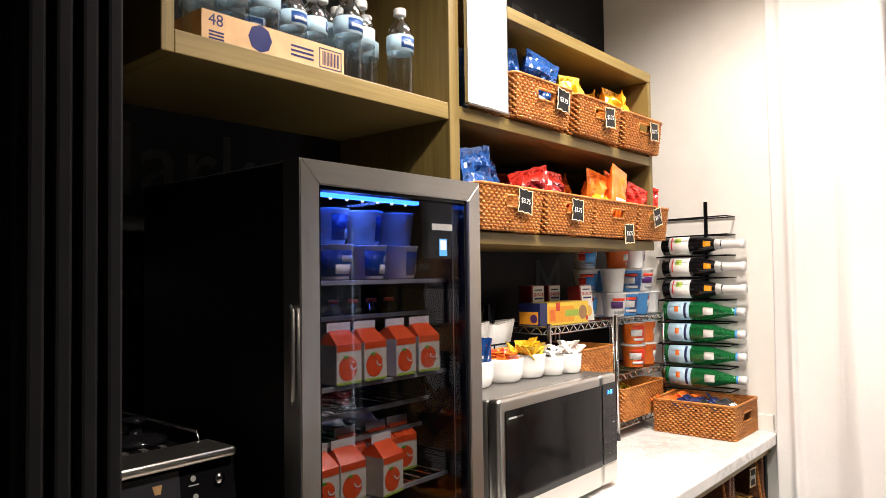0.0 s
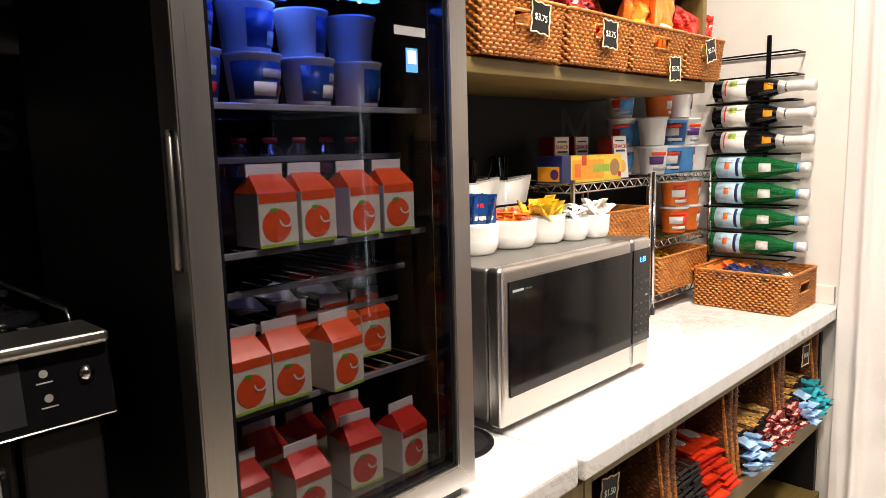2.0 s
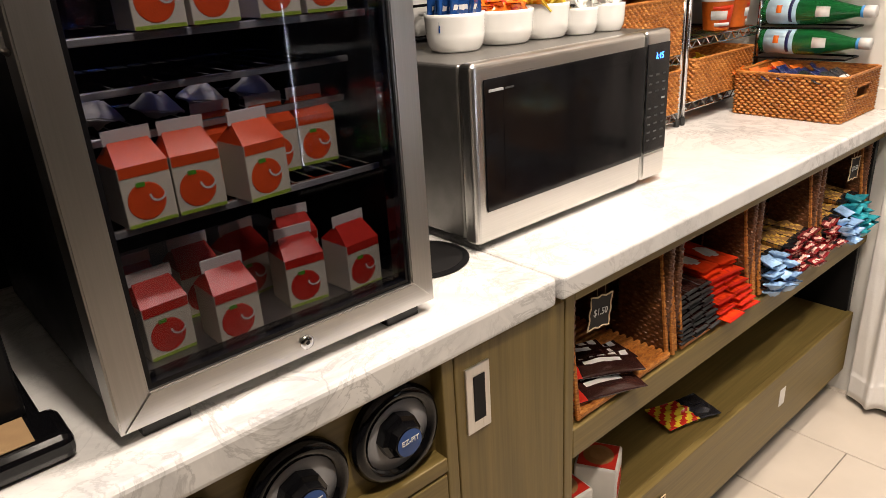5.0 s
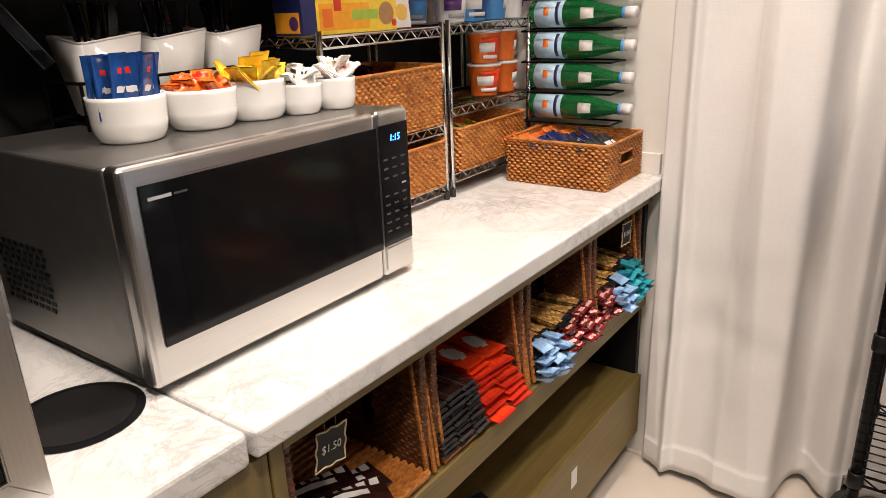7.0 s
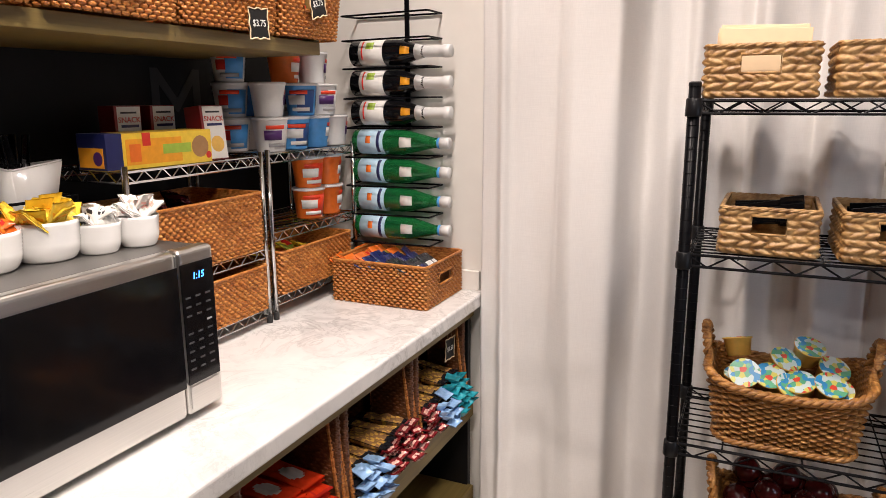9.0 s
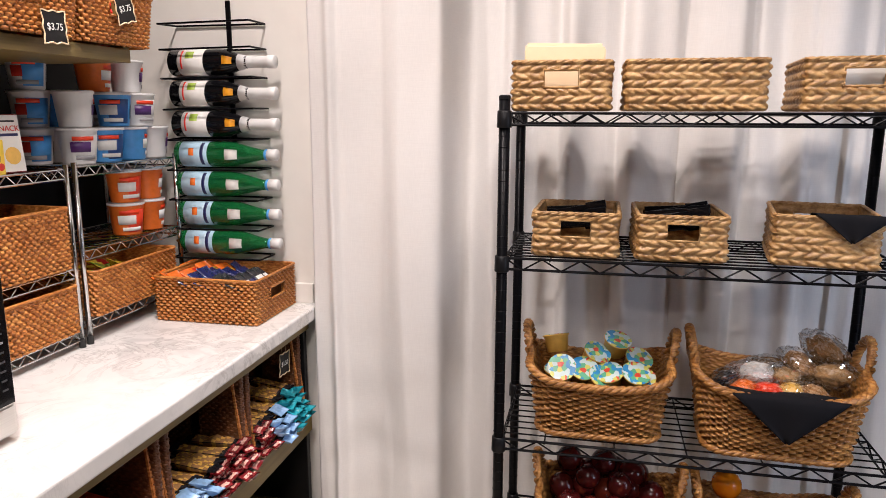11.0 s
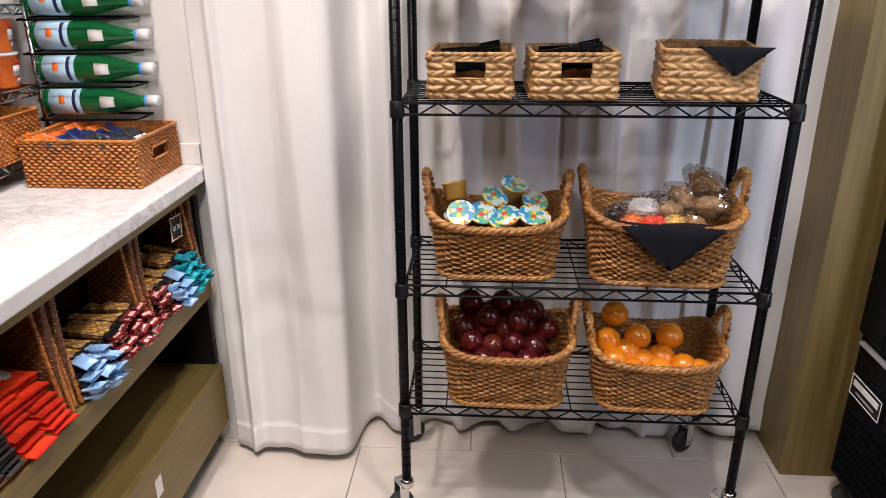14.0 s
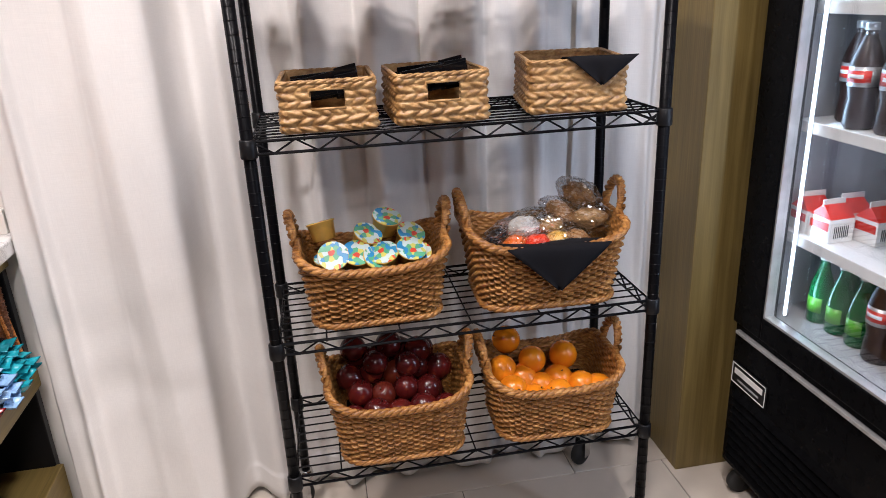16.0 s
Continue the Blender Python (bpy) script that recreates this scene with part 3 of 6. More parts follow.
# ---- soft packs, bottles, cups, cartons ----
def bag_mesh(w, h, t, seed, mats, band=None, crumple=0.012, nx=16, nz=20):
    """A filled foil pouch with crimped ends, standing along z. band: (from, to) of the height printed in the second colour."""
    rng = random.Random(seed)
    ox = rng.uniform(0, 50)
    verts, faces, idx = [], [], []
    for side in (-1, 1):
        for j in range(nz + 1):
            v = j / nz
            for i in range(nx + 1):
                u = i / nx
                puff = (max(0, math.sin(math.pi * min(1, max(0, (v - 0.05) / 0.90)))) ** 0.62) * (max(0, math.sin(math.pi * u)) ** 0.62)
                c = crumple * (0.75 - 1.6 * abs(noise.noise((u * 3.2 + ox, v * 3.2, side * 3.0)))) * (0.3 + puff) + crumple * 0.7 * abs(noise.noise((u * 5 + ox, v * 4, 7.0)))
                pinch = 1 - 0.10 * math.sin(math.pi * v)
                verts.append(((u - 0.5) * w * pinch + c * 0.3, side * (t / 2 * puff + 0.0012) + c * (1 if puff > 0.05 else 0.25), v * h + c * 0.4))
    n = (nx + 1) * (nz + 1)
    for side in (0, 1):
        for j in range(nz):
            for i in range(nx):
                a = side * n + j * (nx + 1) + i
                q = (a, a + 1, a + nx + 2, a + nx + 1)
                faces.append(q if side == 0 else q[::-1])
                v, u = (j + 0.5) / nz, (i + 0.5) / nx
                idx.append(0 if not band or len(mats) < 2 else int(band(u, v)) if callable(band) else 1 if band[0] < v < band[1] and 0.12 < u < 0.88 else 0)
    for j in range(nz):
        for i in (0, nx):
            a = j * (nx + 1) + i
            faces.append((a, a + nx + 1, a + n + nx + 1, a + n))
            idx.append(0)
    me = bpy.data.meshes.new("pouch")
    me.from_pydata(verts, [], faces)
    for k in mats:
        me.materials.append(M[k])
    me.polygons.foreach_set("material_index", idx)
    me.polygons.foreach_set("use_smooth", [crumple < 0.02] * len(me.polygons))
    return me


POUCHES = {}


def pouch(name, at, w, h, t, seed, mats, label, category, group="", band=None, crumple=0.012, fine=True):
    key = (w, h, t, seed, tuple(mats), band)
    if key not in POUCHES:
        POUCHES[key] = bag_mesh(w, h, t, seed, mats, band, crumple, *((16, 20) if fine else (8, 10)))
    ob = new(name, POUCHES[key])
    ob.matrix_world = at
    return tagged(ob, label, category, group)


def arc_patch(r0, r1, z0, z1, a0, a1, n=14):
    """A curved label: a band of a cone between two angles, in degrees."""
    bm = bmesh.new()
    full = a1 - a0 >= 360
    rows = [[bm.verts.new((r * math.cos(radians(a0 + (a1 - a0) * i / n)), r * math.sin(radians(a0 + (a1 - a0) * i / n)), z)) for i in range(n + (0 if full else 1))] for r, z in ((r0, z0), (r1, z1), (r1 - 0.0008, z1), (r0 - 0.0008, z0))]
    k = len(rows[0])
    for a, b in zip(rows, rows[1:] + rows[:1]):
        for i in range(k if full else k - 1):
            bm.faces.new((a[i], a[(i + 1) % k], b[(i + 1) % k], b[i]))
    return bm


R90 = Matrix.Rotation(radians(90), 4, "Z")


def chalk_tag(at, price, parent=None, tilt=0.0, w=0.05, h=0.055):
    """A small framed price board, read from +x."""
    t = thing("price_tag", T(at) @ Matrix.Rotation(radians(tilt), 4, "X"), "small black chalkboard price tag with a scalloped pale frame", "price tag", "price tags on the baskets")
    part("board", box(0, 0.003, -w / 2, w / 2, 0, h, 0.001), "black", t)
    pts = []
    for i in range(48):
        a = 2 * math.pi * i / 48
        c, s = math.cos(a), math.sin(a)
        k = 1 / max(abs(c), abs(s)) * (1 + 0.05 * math.cos(8 * a))
        pts.append((0.003, c * k * w / 2, h / 2 + s * k * h / 2))
    part("frame", tube(pts, 0.0016, 5, closed=True), "manila", t)
    lettering(price, 0.019, T((0.0042, 0, h / 2)) @ FACE_X, t, "chalk_white")
    return t


def tumble(rng, amount):
    return Euler([rng.uniform(-amount, amount) for _ in range(3)]).to_matrix().to_4x4()


rng = random.Random(11)

# ---- snack baskets on the wall shelving ----
HOLE = ((0, 0.075, 0.062, 0.092), (2, 0.075, 0.062, 0.092))
snack = basket("rattan", 0.262, 0.235, 0.115, T((-1.165, 1.49, 1.663)) @ R90, "honey-brown woven rattan basket with a cut-out handle, full of snack bags", "snack baskets on the wall shelves", HOLE, 0.085)
LOWER = [(1.490, 0), (1.778, 1.5), (2.066, -1), (2.325, 1)]
UPPER = [(1.650, -1), (1.965, 1), (2.275, -1)]
for y, a in LOWER[1:3]:
    copy_thing(snack, T((-1.165, y, 1.663)) @ R90 @ Matrix.Rotation(radians(a), 4, "Z"))
basket("rattan", 0.225, 0.235, 0.115, T((-1.165, 2.338, 1.663)) @ R90, "honey-brown woven rattan basket with a cut-out handle, full of snack bags", "snack baskets on the wall shelves", HOLE, 0.085)
for y, a in UPPER:
    copy_thing(snack, T((-1.165, y, 1.968)) @ R90 @ Matrix.Rotation(radians(a), 4, "Z"))
for (y, z, mats, seeds, band) in (
        (1.49, 1.663, ("blue_foil", "chalk_white"), 5, (0.1, 0.45)), (1.778, 1.663, ("red_foil", "apple_foil"), 5, (0.5, 0.8)), (2.066, 1.663, ("orange_foil", "amber_foil"), 4, (0.3, 0.6)), (2.325, 1.663, ("red_foil", "orange_foil"), 4, (0.2, 0.5)),
        (1.65, 1.968, ("blue_foil", "chalk_white"), 5, (0.1, 0.4)), (1.965, 1.968, ("yellow_foil", "amber_foil"), 5, (0.2, 0.6)), (2.275, 1.968, ("amber_foil", "yellow_foil"), 5, (0.2, 0.6))):
    for k in range(seeds):
        big = 0.205 if mats[0] in ("blue_foil", "orange_foil", "amber_foil") else 0.182
        m = T((-1.215 + 0.115 * ((k % 2) - 0.1) + rng.uniform(-0.01, 0.01), y + (k - (seeds - 1) / 2) * 0.045, z + 0.012)) @ Matrix.Rotation(radians(90 + rng.uniform(-32, 32)), 4, "Z") @ Matrix.Rotation(radians(rng.uniform(-16, 16)), 4, "Y") @ Matrix.Rotation(radians(rng.uniform(-12, 12)), 4, "X")
        pouch("snack_bag", m, 0.150, big, 0.065, int(y * 10) + k, mats, "shiny %s foil snack bag standing in a basket" % mats[0].split("_")[0], "snack bag", "snack bags", band, 0.030)
m = T((-1.07, 2.115, 1.70)) @ Matrix.Rotation(radians(96), 4, "Z") @ Matrix.Rotation(radians(10), 4, "Y")
pouch("snack_bag", m, 0.13, 0.20, 0.05, 91, ("orange_foil", "chalk_white"), "shiny orange foil snack bag standing upright in a basket", "snack bag", "snack bags", (0.28, 0.46), 0.016)
for y, z, a in ((1.52, 1.712, -6), (1.79, 1.705, -3), (2.12, 1.648, 3), (2.345, 1.713, 14), (1.72, 2.012, -6), (2.005, 2.008, 4), (2.33, 2.010, 3)):
    chalk_tag((-1.031, y, z), "$3.75", tilt=a, w=0.060, h=0.060)

# ---- the leaning white board ----
board = thing("white_board", (-1.062, 1.405, 1.966), "plain white framed board leaning on the shelf front", "board")
part("sheet", box(0, 0.006, -0.083, 0.083, 0.006, 0.52, 0.001), "plastic_white", board)
for y in (-0.085, 0.083):
    part("edge", box(-0.001, 0.008, y, y + 0.003, 0, 0.522), "chrome", board)
part("edge", box(-0.001, 0.012, -0.085, 0.086, 0, 0.006, 0.001), "chrome", board)

# ---- water bottles ----
def water_bottle(at, group="water bottles on the shelf"):
    b = thing("water_bottle", at, "clear plastic water bottle with a blue and white label", "bottle", group)
    prof = [(0.026, 0), (0.031, 0.004)]
    for i in range(14):
        prof.append((0.0312 - 0.0014 * (i % 2), 0.012 + i * 0.0065))
    prof += [(0.031, 0.105), (0.0305, 0.107), (0.0305, 0.138), (0.031, 0.142), (0.028, 0.158), (0.020, 0.174), (0.0125, 0.183), (0.0125, 0.196)]
    part("body", lathe(prof, 20), "water", b, smooth=True)
    lab = part("label", arc_patch(0.0318, 0.0318, 0.104, 0.141, 0, 360, 24), "pale", b, smooth=True)
    part("print", arc_patch(0.0322, 0.0322, 0.110, 0.136, -40, 40, 8), "blue", lab, smooth=True)
    part("print", arc_patch(0.0326, 0.0326, 0.117, 0.124, -28, 28, 8), "chalk_white", lab, smooth=True)
    part("print", arc_patch(0.0322, 0.0322, 0.112, 0.132, 60, 95, 6), "red", lab, smooth=True)
    part("cap", lathe([(0.0145, 0.192), (0.0148, 0.193), (0.0148, 0.206), (0.0135, 0.208)], 24), "plastic_white", b, smooth=True)
    return b


first = water_bottle(T((-1.13, 1.165, 1.966)))
for k, (x, y) in enumerate([(-1.13, 1.005), (-1.20, 0.99), (-1.16, 1.07), (-1.23, 1.06), (-1.22, 1.14), (-1.21, 0.905), (-1.28, 0.86)]):
    copy_thing(first, T((x, y, 1.966)) @ Matrix.Rotation(radians(57 * k), 4, "Z"))
for k, (x, y) in enumerate([(-1.15, 0.665), (-1.15, 0.735), (-1.15, 0.805), (-1.22, 0.70), (-1.22, 0.77)]):
    copy_thing(first, T((x, y, 1.970)) @ Matrix.Rotation(radians(41 * k), 4, "Z"))
for k, (x, y) in enumerate([(-1.15, 0.872), (-1.15, 0.925)]):
    copy_thing(first, T((x, y, 1.932 + 0.036)) @ Matrix.Diagonal((0.95, 0.95, 0.86, 1)) @ Matrix.Rotation(radians(61 * k), 4, "Z"))
tray = thing("cardboard_tray", (-1.10, 0.64, 1.966), "torn kraft cardboard bottle tray with dark print", "tray")
part("front", box(-0.003, 0.001, 0, 0.325, 0.002, 0.058, 0.001), "kraft", tray)
part("floor", box(-0.22, -0.003, 0, 0.325, 0.0005, 0.0035), "kraft", tray)
part("side", box(-0.22, -0.003, 0, 0.003, 0.0035, 0.058), "kraft", tray)
lettering("48", 0.030, T((0.0012, 0.028, 0.042)) @ FACE_X, tray, "navy")
part("emblem", lathe([(0, 0), (0.026, 0), (0.026, 0.0008), (0, 0.001)], 8, m=T((0.001, 0.12, 0.032)) @ TX), "navy", tray)
for k in range(3):
    part("print", box(0.001, 0.0016, 0.19, 0.245, 0.018 + 0.009 * k, 0.022 + 0.009 * k), "navy", tray)
    part("print", box(0.001, 0.0016, 0.014, 0.044, 0.008 + 0.006 * k, 0.011 + 0.006 * k), "navy", tray)
bm = bmesh.new()
for k in range(12):
    box(0.001, 0.0016, 0.268 + k * 0.0038, 0.270 + k * 0.0038 - 0.0006 * (k % 2), 0.016, 0.044, bm=bm)
for a in ((0.26, 0.318, 0.010, 0.012), (0.26, 0.318, 0.048, 0.050), (0.26, 0.262, 0.010, 0.05), (0.316, 0.318, 0.01, 0.05)):
    box(0.001, 0.0016, *a, bm=bm)
part("barcode", bm, "navy", tray)

# ---- glass-door fridge on the counter ----
fr = thing("beverage_fridge", (-0.85, 0.878, TOP), "stainless-framed glass-door beverage fridge with blue interior light", "fridge")
W2, H0, H1, DEP = 0.221, 0.018, 0.785, 0.50
part("side_panel", box(-DEP, -0.045, -W2 + 0.004, -W2 + 0.022, H0 + 0.01, H1, 0.003), "black", fr)
part("side_panel", box(-DEP, -0.045, W2 - 0.022, W2 - 0.004, H0 + 0.01, H1, 0.003), "black", fr)
part("top_panel", box(-DEP, -0.045, -W2 + 0.022, W2 - 0.022, H1 - 0.03, H1), "black", fr)
part("back_panel", box(-DEP, -DEP + 0.02, -W2 + 0.022, W2 - 0.022, H0 + 0.01, H1 - 0.03), "black", fr)
part("floor_panel", box(-DEP + 0.02, -0.045, -W2 + 0.022, W2 - 0.022, H0 + 0.01, H0 + 0.03), "dark_steel", fr)
door = new("door")
door.parent = fr
fw, bw = 0.038, 0.042


def mitred(y0, y1, z0, z1, f, x0, x1, which):
    """One bar of a mitred frame."""
    bm = bmesh.new()
    o = [(y0, z0), (y1, z0), (y1, z1), (y0, z1)]
    i = [(y0 + f, z0 + f), (y1 - f, z0 + f), (y1 - f, z1 - f), (y0 + f, z1 - f)]
    q = [o[which], o[(which + 1) % 4], i[(which + 1) % 4], i[which]]
    a = [bm.verts.new((x0, y, z)) for y, z in q]
    b = [bm.verts.new((x1, y, z)) for y, z in q]
    bm.faces.new(a[::-1]), bm.faces.new(b)
    for k in range(4):
        bm.faces.new((a[k], a[(k + 1) % 4], b[(k + 1) % 4], b[k]))
    bmesh.ops.bevel(bm, geom=[e for e in bm.edges if e.verts[0].co.x == x1 and e.verts[1].co.x == x1], offset=0.002, segments=2, affect="EDGES")
    return bm


for k in range(4):
    part("frame_bar", mitred(-W2, W2, H0, H1, fw, -0.042, 0.0, k), "steel" if k in (0, 2) else "steel_z", door)
    part("gasket", mitred(-W2 + fw - 0.002, W2 - fw + 0.002, H0 + fw - 0.002, H1 - fw + 0.002, 0.008, -0.035, -0.006, k), "gloss_black", door)
pane = part("glass", box(-0.018, -0.014, -W2 + fw, W2 - fw, H0 + fw, H1 - fw), "smoked", door)
pane.visible_shadow = False
part("handle", tube([(-0.02, -W2 - 0.001, 0.56), (-0.012, -W2 - 0.007, 0.555), (-0.012, -W2 - 0.007, 0.42), (-0.02, -W2 - 0.001, 0.415)], 0.004, 8), "dark_steel", door, smooth=True)
lock = part("lock", lathe([(0, 0), (0.0095, 0), (0.0095, 0.003), (0.005, 0.004), (0, 0.004)], 20, m=T((0, 0.01, H0 + 0.019)) @ TX), "chrome", door, smooth=True)
part("keyhole", lathe([(0, 0.004), (0.003, 0.004), (0, 0.0045)], 10, m=T((0, 0.01, H0 + 0.019)) @ TX), "black", lock)
part("sticker", box(-0.0138, -0.0134, 0.112, 0.134, 0.640, 0.672), "sky", door, "blue and white energy sticker")
part("sticker_ring", box(-0.0133, -0.013, 0.115, 0.131, 0.651, 0.669), "chalk_white", door)
part("badge", box(-0.0138, -0.0134, 0.092, 0.150, 0.688, 0.700, 0.0001), "silver", door, "plain silver maker's badge")
for y, nm in ((-0.17, 1), (0.17, 2)):
    part("foot", box(-0.065, -0.01, y - 0.028, y + 0.028, 0, H0 + 0.002, 0.002), "gloss_black", fr)
part("foot", box(-DEP + 0.02, -DEP + 0.08, -0.2, 0.2, 0, H0 + 0.012), "black", fr)
strip = part("light_strip", box(-0.085, -0.072, -0.185, 0.12, H1 - 0.045, H1 - 0.0385), "blue_led", fr, "glowing blue LED strip")
led = bpy.data.lights.new("fridge_light", "AREA")
led.shape, led.size, led.size_y, led.energy, led.color = "RECTANGLE", 0.03, 0.3, 0.55, (0.10, 0.22, 1.0)
lob = new("fridge_light", led)
lob.matrix_world = look((-0.93, 0.85, TOP + H1 - 0.05), (-0.96, 0.851, TOP))
for i in range(8):
    part("led", lathe([(0, 0), (0.0035, 0), (0.002, -0.003), (0, -0.003)], 8, m=T((-0.078, -0.17 + 0.037 * i, H1 - 0.046))), "white_led", strip)
for z, deep in ((0.595, 0.08), (0.53, 0.13), (0.415, 0.08), (0.355, 0.13), (0.212, 0.08), (0.30, 0.15)):
    sh = part("wire_shelf", bmesh.new(), "chrome", fr)
    bm = bmesh.new()
    for k in range(14):
        y = -0.19 + k * 0.0293
        tube([(-DEP + 0.03, y, z), (-deep, y, z)], 0.0013, 5, bm)
    tube([(-deep, -0.2, z), (-deep, 0.2, z)], 0.003, 6, bm)
    tube([(-DEP + 0.1, -0.2, z - 0.003), (-DEP + 0.1, 0.2, z - 0.003)], 0.0025, 6, bm)
    bm.to_mesh(sh.data)
    bm.free()
    part("shelf_trim", box(-deep, -deep + 0.006, -0.2, 0.2, z - 0.006, z + 0.002, 0.001), "silver", sh)


def carton(name, at, top, fruit, label):
    c = thing(name, at, label, "carton", "small juice cartons in the fridge")
    a = 0.0285
    part("body", box(-a, a, -a, a, 0, 0.068, 0.0012), "cream", c)
    bm = bmesh.new()
    v = [bm.verts.new(p) for p in ((-a, -a, 0.068), (a, -a, 0.068), (a, a, 0.068), (-a, a, 0.068), (0, -a + 0.006, 0.092), (0, a - 0.006, 0.092))]
    for f in ((0, 1, 4), (2, 3, 5), (1, 2, 5, 4), (3, 0, 4, 5), (0, 3, 2, 1)):
        bm.faces.new([v[i] for i in f])
    part("gable", bm, top, c)
    part("fin", box(-0.0012, 0.0012, -a + 0.002, a - 0.002, 0.088, 0.104, 0.0004), "paper", c)
    part("print", box(a, a + 0.0004, -a + 0.001, a - 0.001, 0.056, 0.068), top, c)
    part("base_print", box(a, a + 0.0004, -a + 0.001, a - 0.001, 0.0, 0.004), "lime", c)
    f = part("fruit_print", lathe([(0, 0), (0.0215, 0), (0.0205, 0.0006), (0, 0.0009)], 20, m=T((a, -0.003, 0.027)) @ TX), fruit, c)
    bm = bmesh.new()
    for k in range(9):
        a0, a1 = radians(180 + 20 * k), radians(200 + 20 * k)
        p = [bm.verts.new((a + 0.0012, 0.010 + r * math.cos(t), 0.034 + r * math.sin(t))) for r, t in ((0.010, a0), (0.010, a1), (0.0075, a1), (0.0075, a0))]
        bm.faces.new(p)
    part("slice_print", bm, "paper", f)
    bm = box(a + 0.0002, a + 0.001, -0.012, -0.002, 0.044, 0.049, 0.0002)
    part("leaf_print", bm, "green", f)
    return c


orange = carton("juice_carton", T((-0.945, 0.8115, TOP + 0.419)), "tangerine", "tangerine", "small orange juice carton with a gable top")
apple = carton("juice_carton", T((-0.925, 0.829, TOP + 0.0485)), "red", "red", "small red apple juice carton with a gable top")
Rz = lambda a: Matrix.Rotation(radians(a), 4, "Z")
for x, y, z, a in ((-0.945, 0.873, 0.419, 2), (-0.945, 0.951, 0.419, 4), (-0.945, 1.019, 0.419, -3), (-0.945, 0.759, 0.216, 3), (-0.945, 0.820, 0.216, -2), (-0.925, 0.893, 0.216, 6), (-1.01, 0.96, 0.216, 2), (-1.015, 1.025, 0.216, -4), (-1.02, 0.89, 0.216, 3)):
    copy_thing(orange, T((x, y, TOP + z)) @ Rz(a))
for x, y, z, a in ((-0.955, 0.752, 0.0485, 3), (-0.95, 0.943, 0.0485, -6), (-0.935, 1.022, 0.0485, 4), (-1.02, 0.75, 0.0485, 0), (-1.03, 0.83, 0.0485, 0), (-1.03, 0.90, 0.0485, 8), (-1.03, 0.985, 0.0485, -10), (-1.06, 0.95, 0.155, 15)):
    if z < 0.1:
        copy_thing(apple, T((x, y, TOP + z)) @ Rz(a))


def yogurt(at):
    c = thing("yogurt_tub", at, "white yogurt tub with a green printed band", "tub", "yogurt tubs in the fridge")
    part("tub", lathe([(0.028, 0), (0.030, 0.002), (0.036, 0.058), (0.038, 0.06), (0.038, 0.063)], 20), "plastic_white", c, smooth=True)
    lab = part("band", arc_patch(0.0306, 0.0362, 0.006, 0.052, -110, 90, 18), "blue", c, smooth=True)
    part("print", arc_patch(0.0346, 0.0360, 0.032, 0.043, -40, 30, 8), "chalk_white", lab, smooth=True)
    part("print", arc_patch(0.0322, 0.0346, 0.010, 0.027, -60, -5, 8), "cream", lab, smooth=True)
    part("print", arc_patch(0.0325, 0.0344, 0.012, 0.024, 8, 32, 6), "red", lab, smooth=True)
    return c


yg = yogurt(T((-0.97, 0.735, TOP + 0.598)))
for k in range(4):
    for row in range(2):
        if k or row:
            copy_thing(yg, T((-0.97 - 0.01 * row, 0.735 + 0.085 * k, TOP + 0.598 + 0.0645 * row)) @ Rz(30 * k + 50 * row))


def small_bottle(at, glass="water", cap="red"):
    b = thing("drink_bottle", at, "small clear drink bottle in the fridge", "bottle", "small bottles in the fridge")
    part("body", lathe([(0.02, 0), (0.024, 0.003), (0.024, 0.05), (0.021, 0.06), (0.012, 0.08), (0.010, 0.088)], 16), glass, b, smooth=True)
    part("cap", lathe([(0.0115, 0.086), (0.0115, 0.098), (0.010, 0.099)], 16), cap, b, smooth=True)
    return b


sb = small_bottle(T((-1.10, 0.78, TOP + 0.419)))
for k in range(5):
    copy_thing(sb, T((-1.10, 0.83 + 0.048 * k, TOP + 0.419)))
for k in range(6):
    copy_thing(sb, T((-1.05, 0.79 + 0.05 * k, TOP + 0.533 - 0.03 + 0.001)) @ Matrix.Diagonal((0.9, 0.9, 0.55, 1)))
for k in range(4):
    pouch("snack_pack", T((-1.10 + 0.02 * (k % 2), 0.80 + 0.07 * k, TOP + 0.306)) @ Matrix.Rotation(radians(80), 4, "X"), 0.06, 0.05, 0.03, 60 + k, ("plastic_white",), "small pale wrapped snack on a fridge shelf", "snack pack", "wrapped snacks in the fridge", None, 0.01, False)

# ---- coffee machine ----
cm = thing("coffee_machine", (-0.930, 0.470, TOP), "black and steel espresso machine with a lit touch panel", "coffee machine")
part("body", box(-0.42, -0.055, -0.125, 0.125, 0.02, 0.325, 0.012, seg=3), "gloss_black", cm)
part("base", box(-0.42, 0.0, -0.125, 0.135, 0.0, 0.03, 0.01, seg=3), "gloss_black", cm)
part("top_band", box(-0.085, -0.004, -0.13, 0.132, 0.338, 0.352, 0.005, seg=3), "steel", cm)
bm = box(0, 0.012, -0.132, 0.134, 0, 0.088, 0.004, seg=3)
bm.transform(T((-0.018, 0, 0.255)) @ Matrix.Rotation(radians(-8), 4, "Y"))
pan = part("touch_panel", bm, "gloss_black", cm)
pm = T((-0.018, 0, 0.255)) @ Matrix.Rotation(radians(-8), 4, "Y")
part("panel_trim", tube([pm @ Vector((0.012, a, b)) for a, b in ((-0.13, 0.002), (0.132, 0.002), (0.132, 0.086), (-0.13, 0.086))], 0.0012, 5, closed=True), "chrome", cm)
screen = box(0.0121, 0.0126, -0.075, 0.045, 0.012, 0.076)
screen.transform(pm)
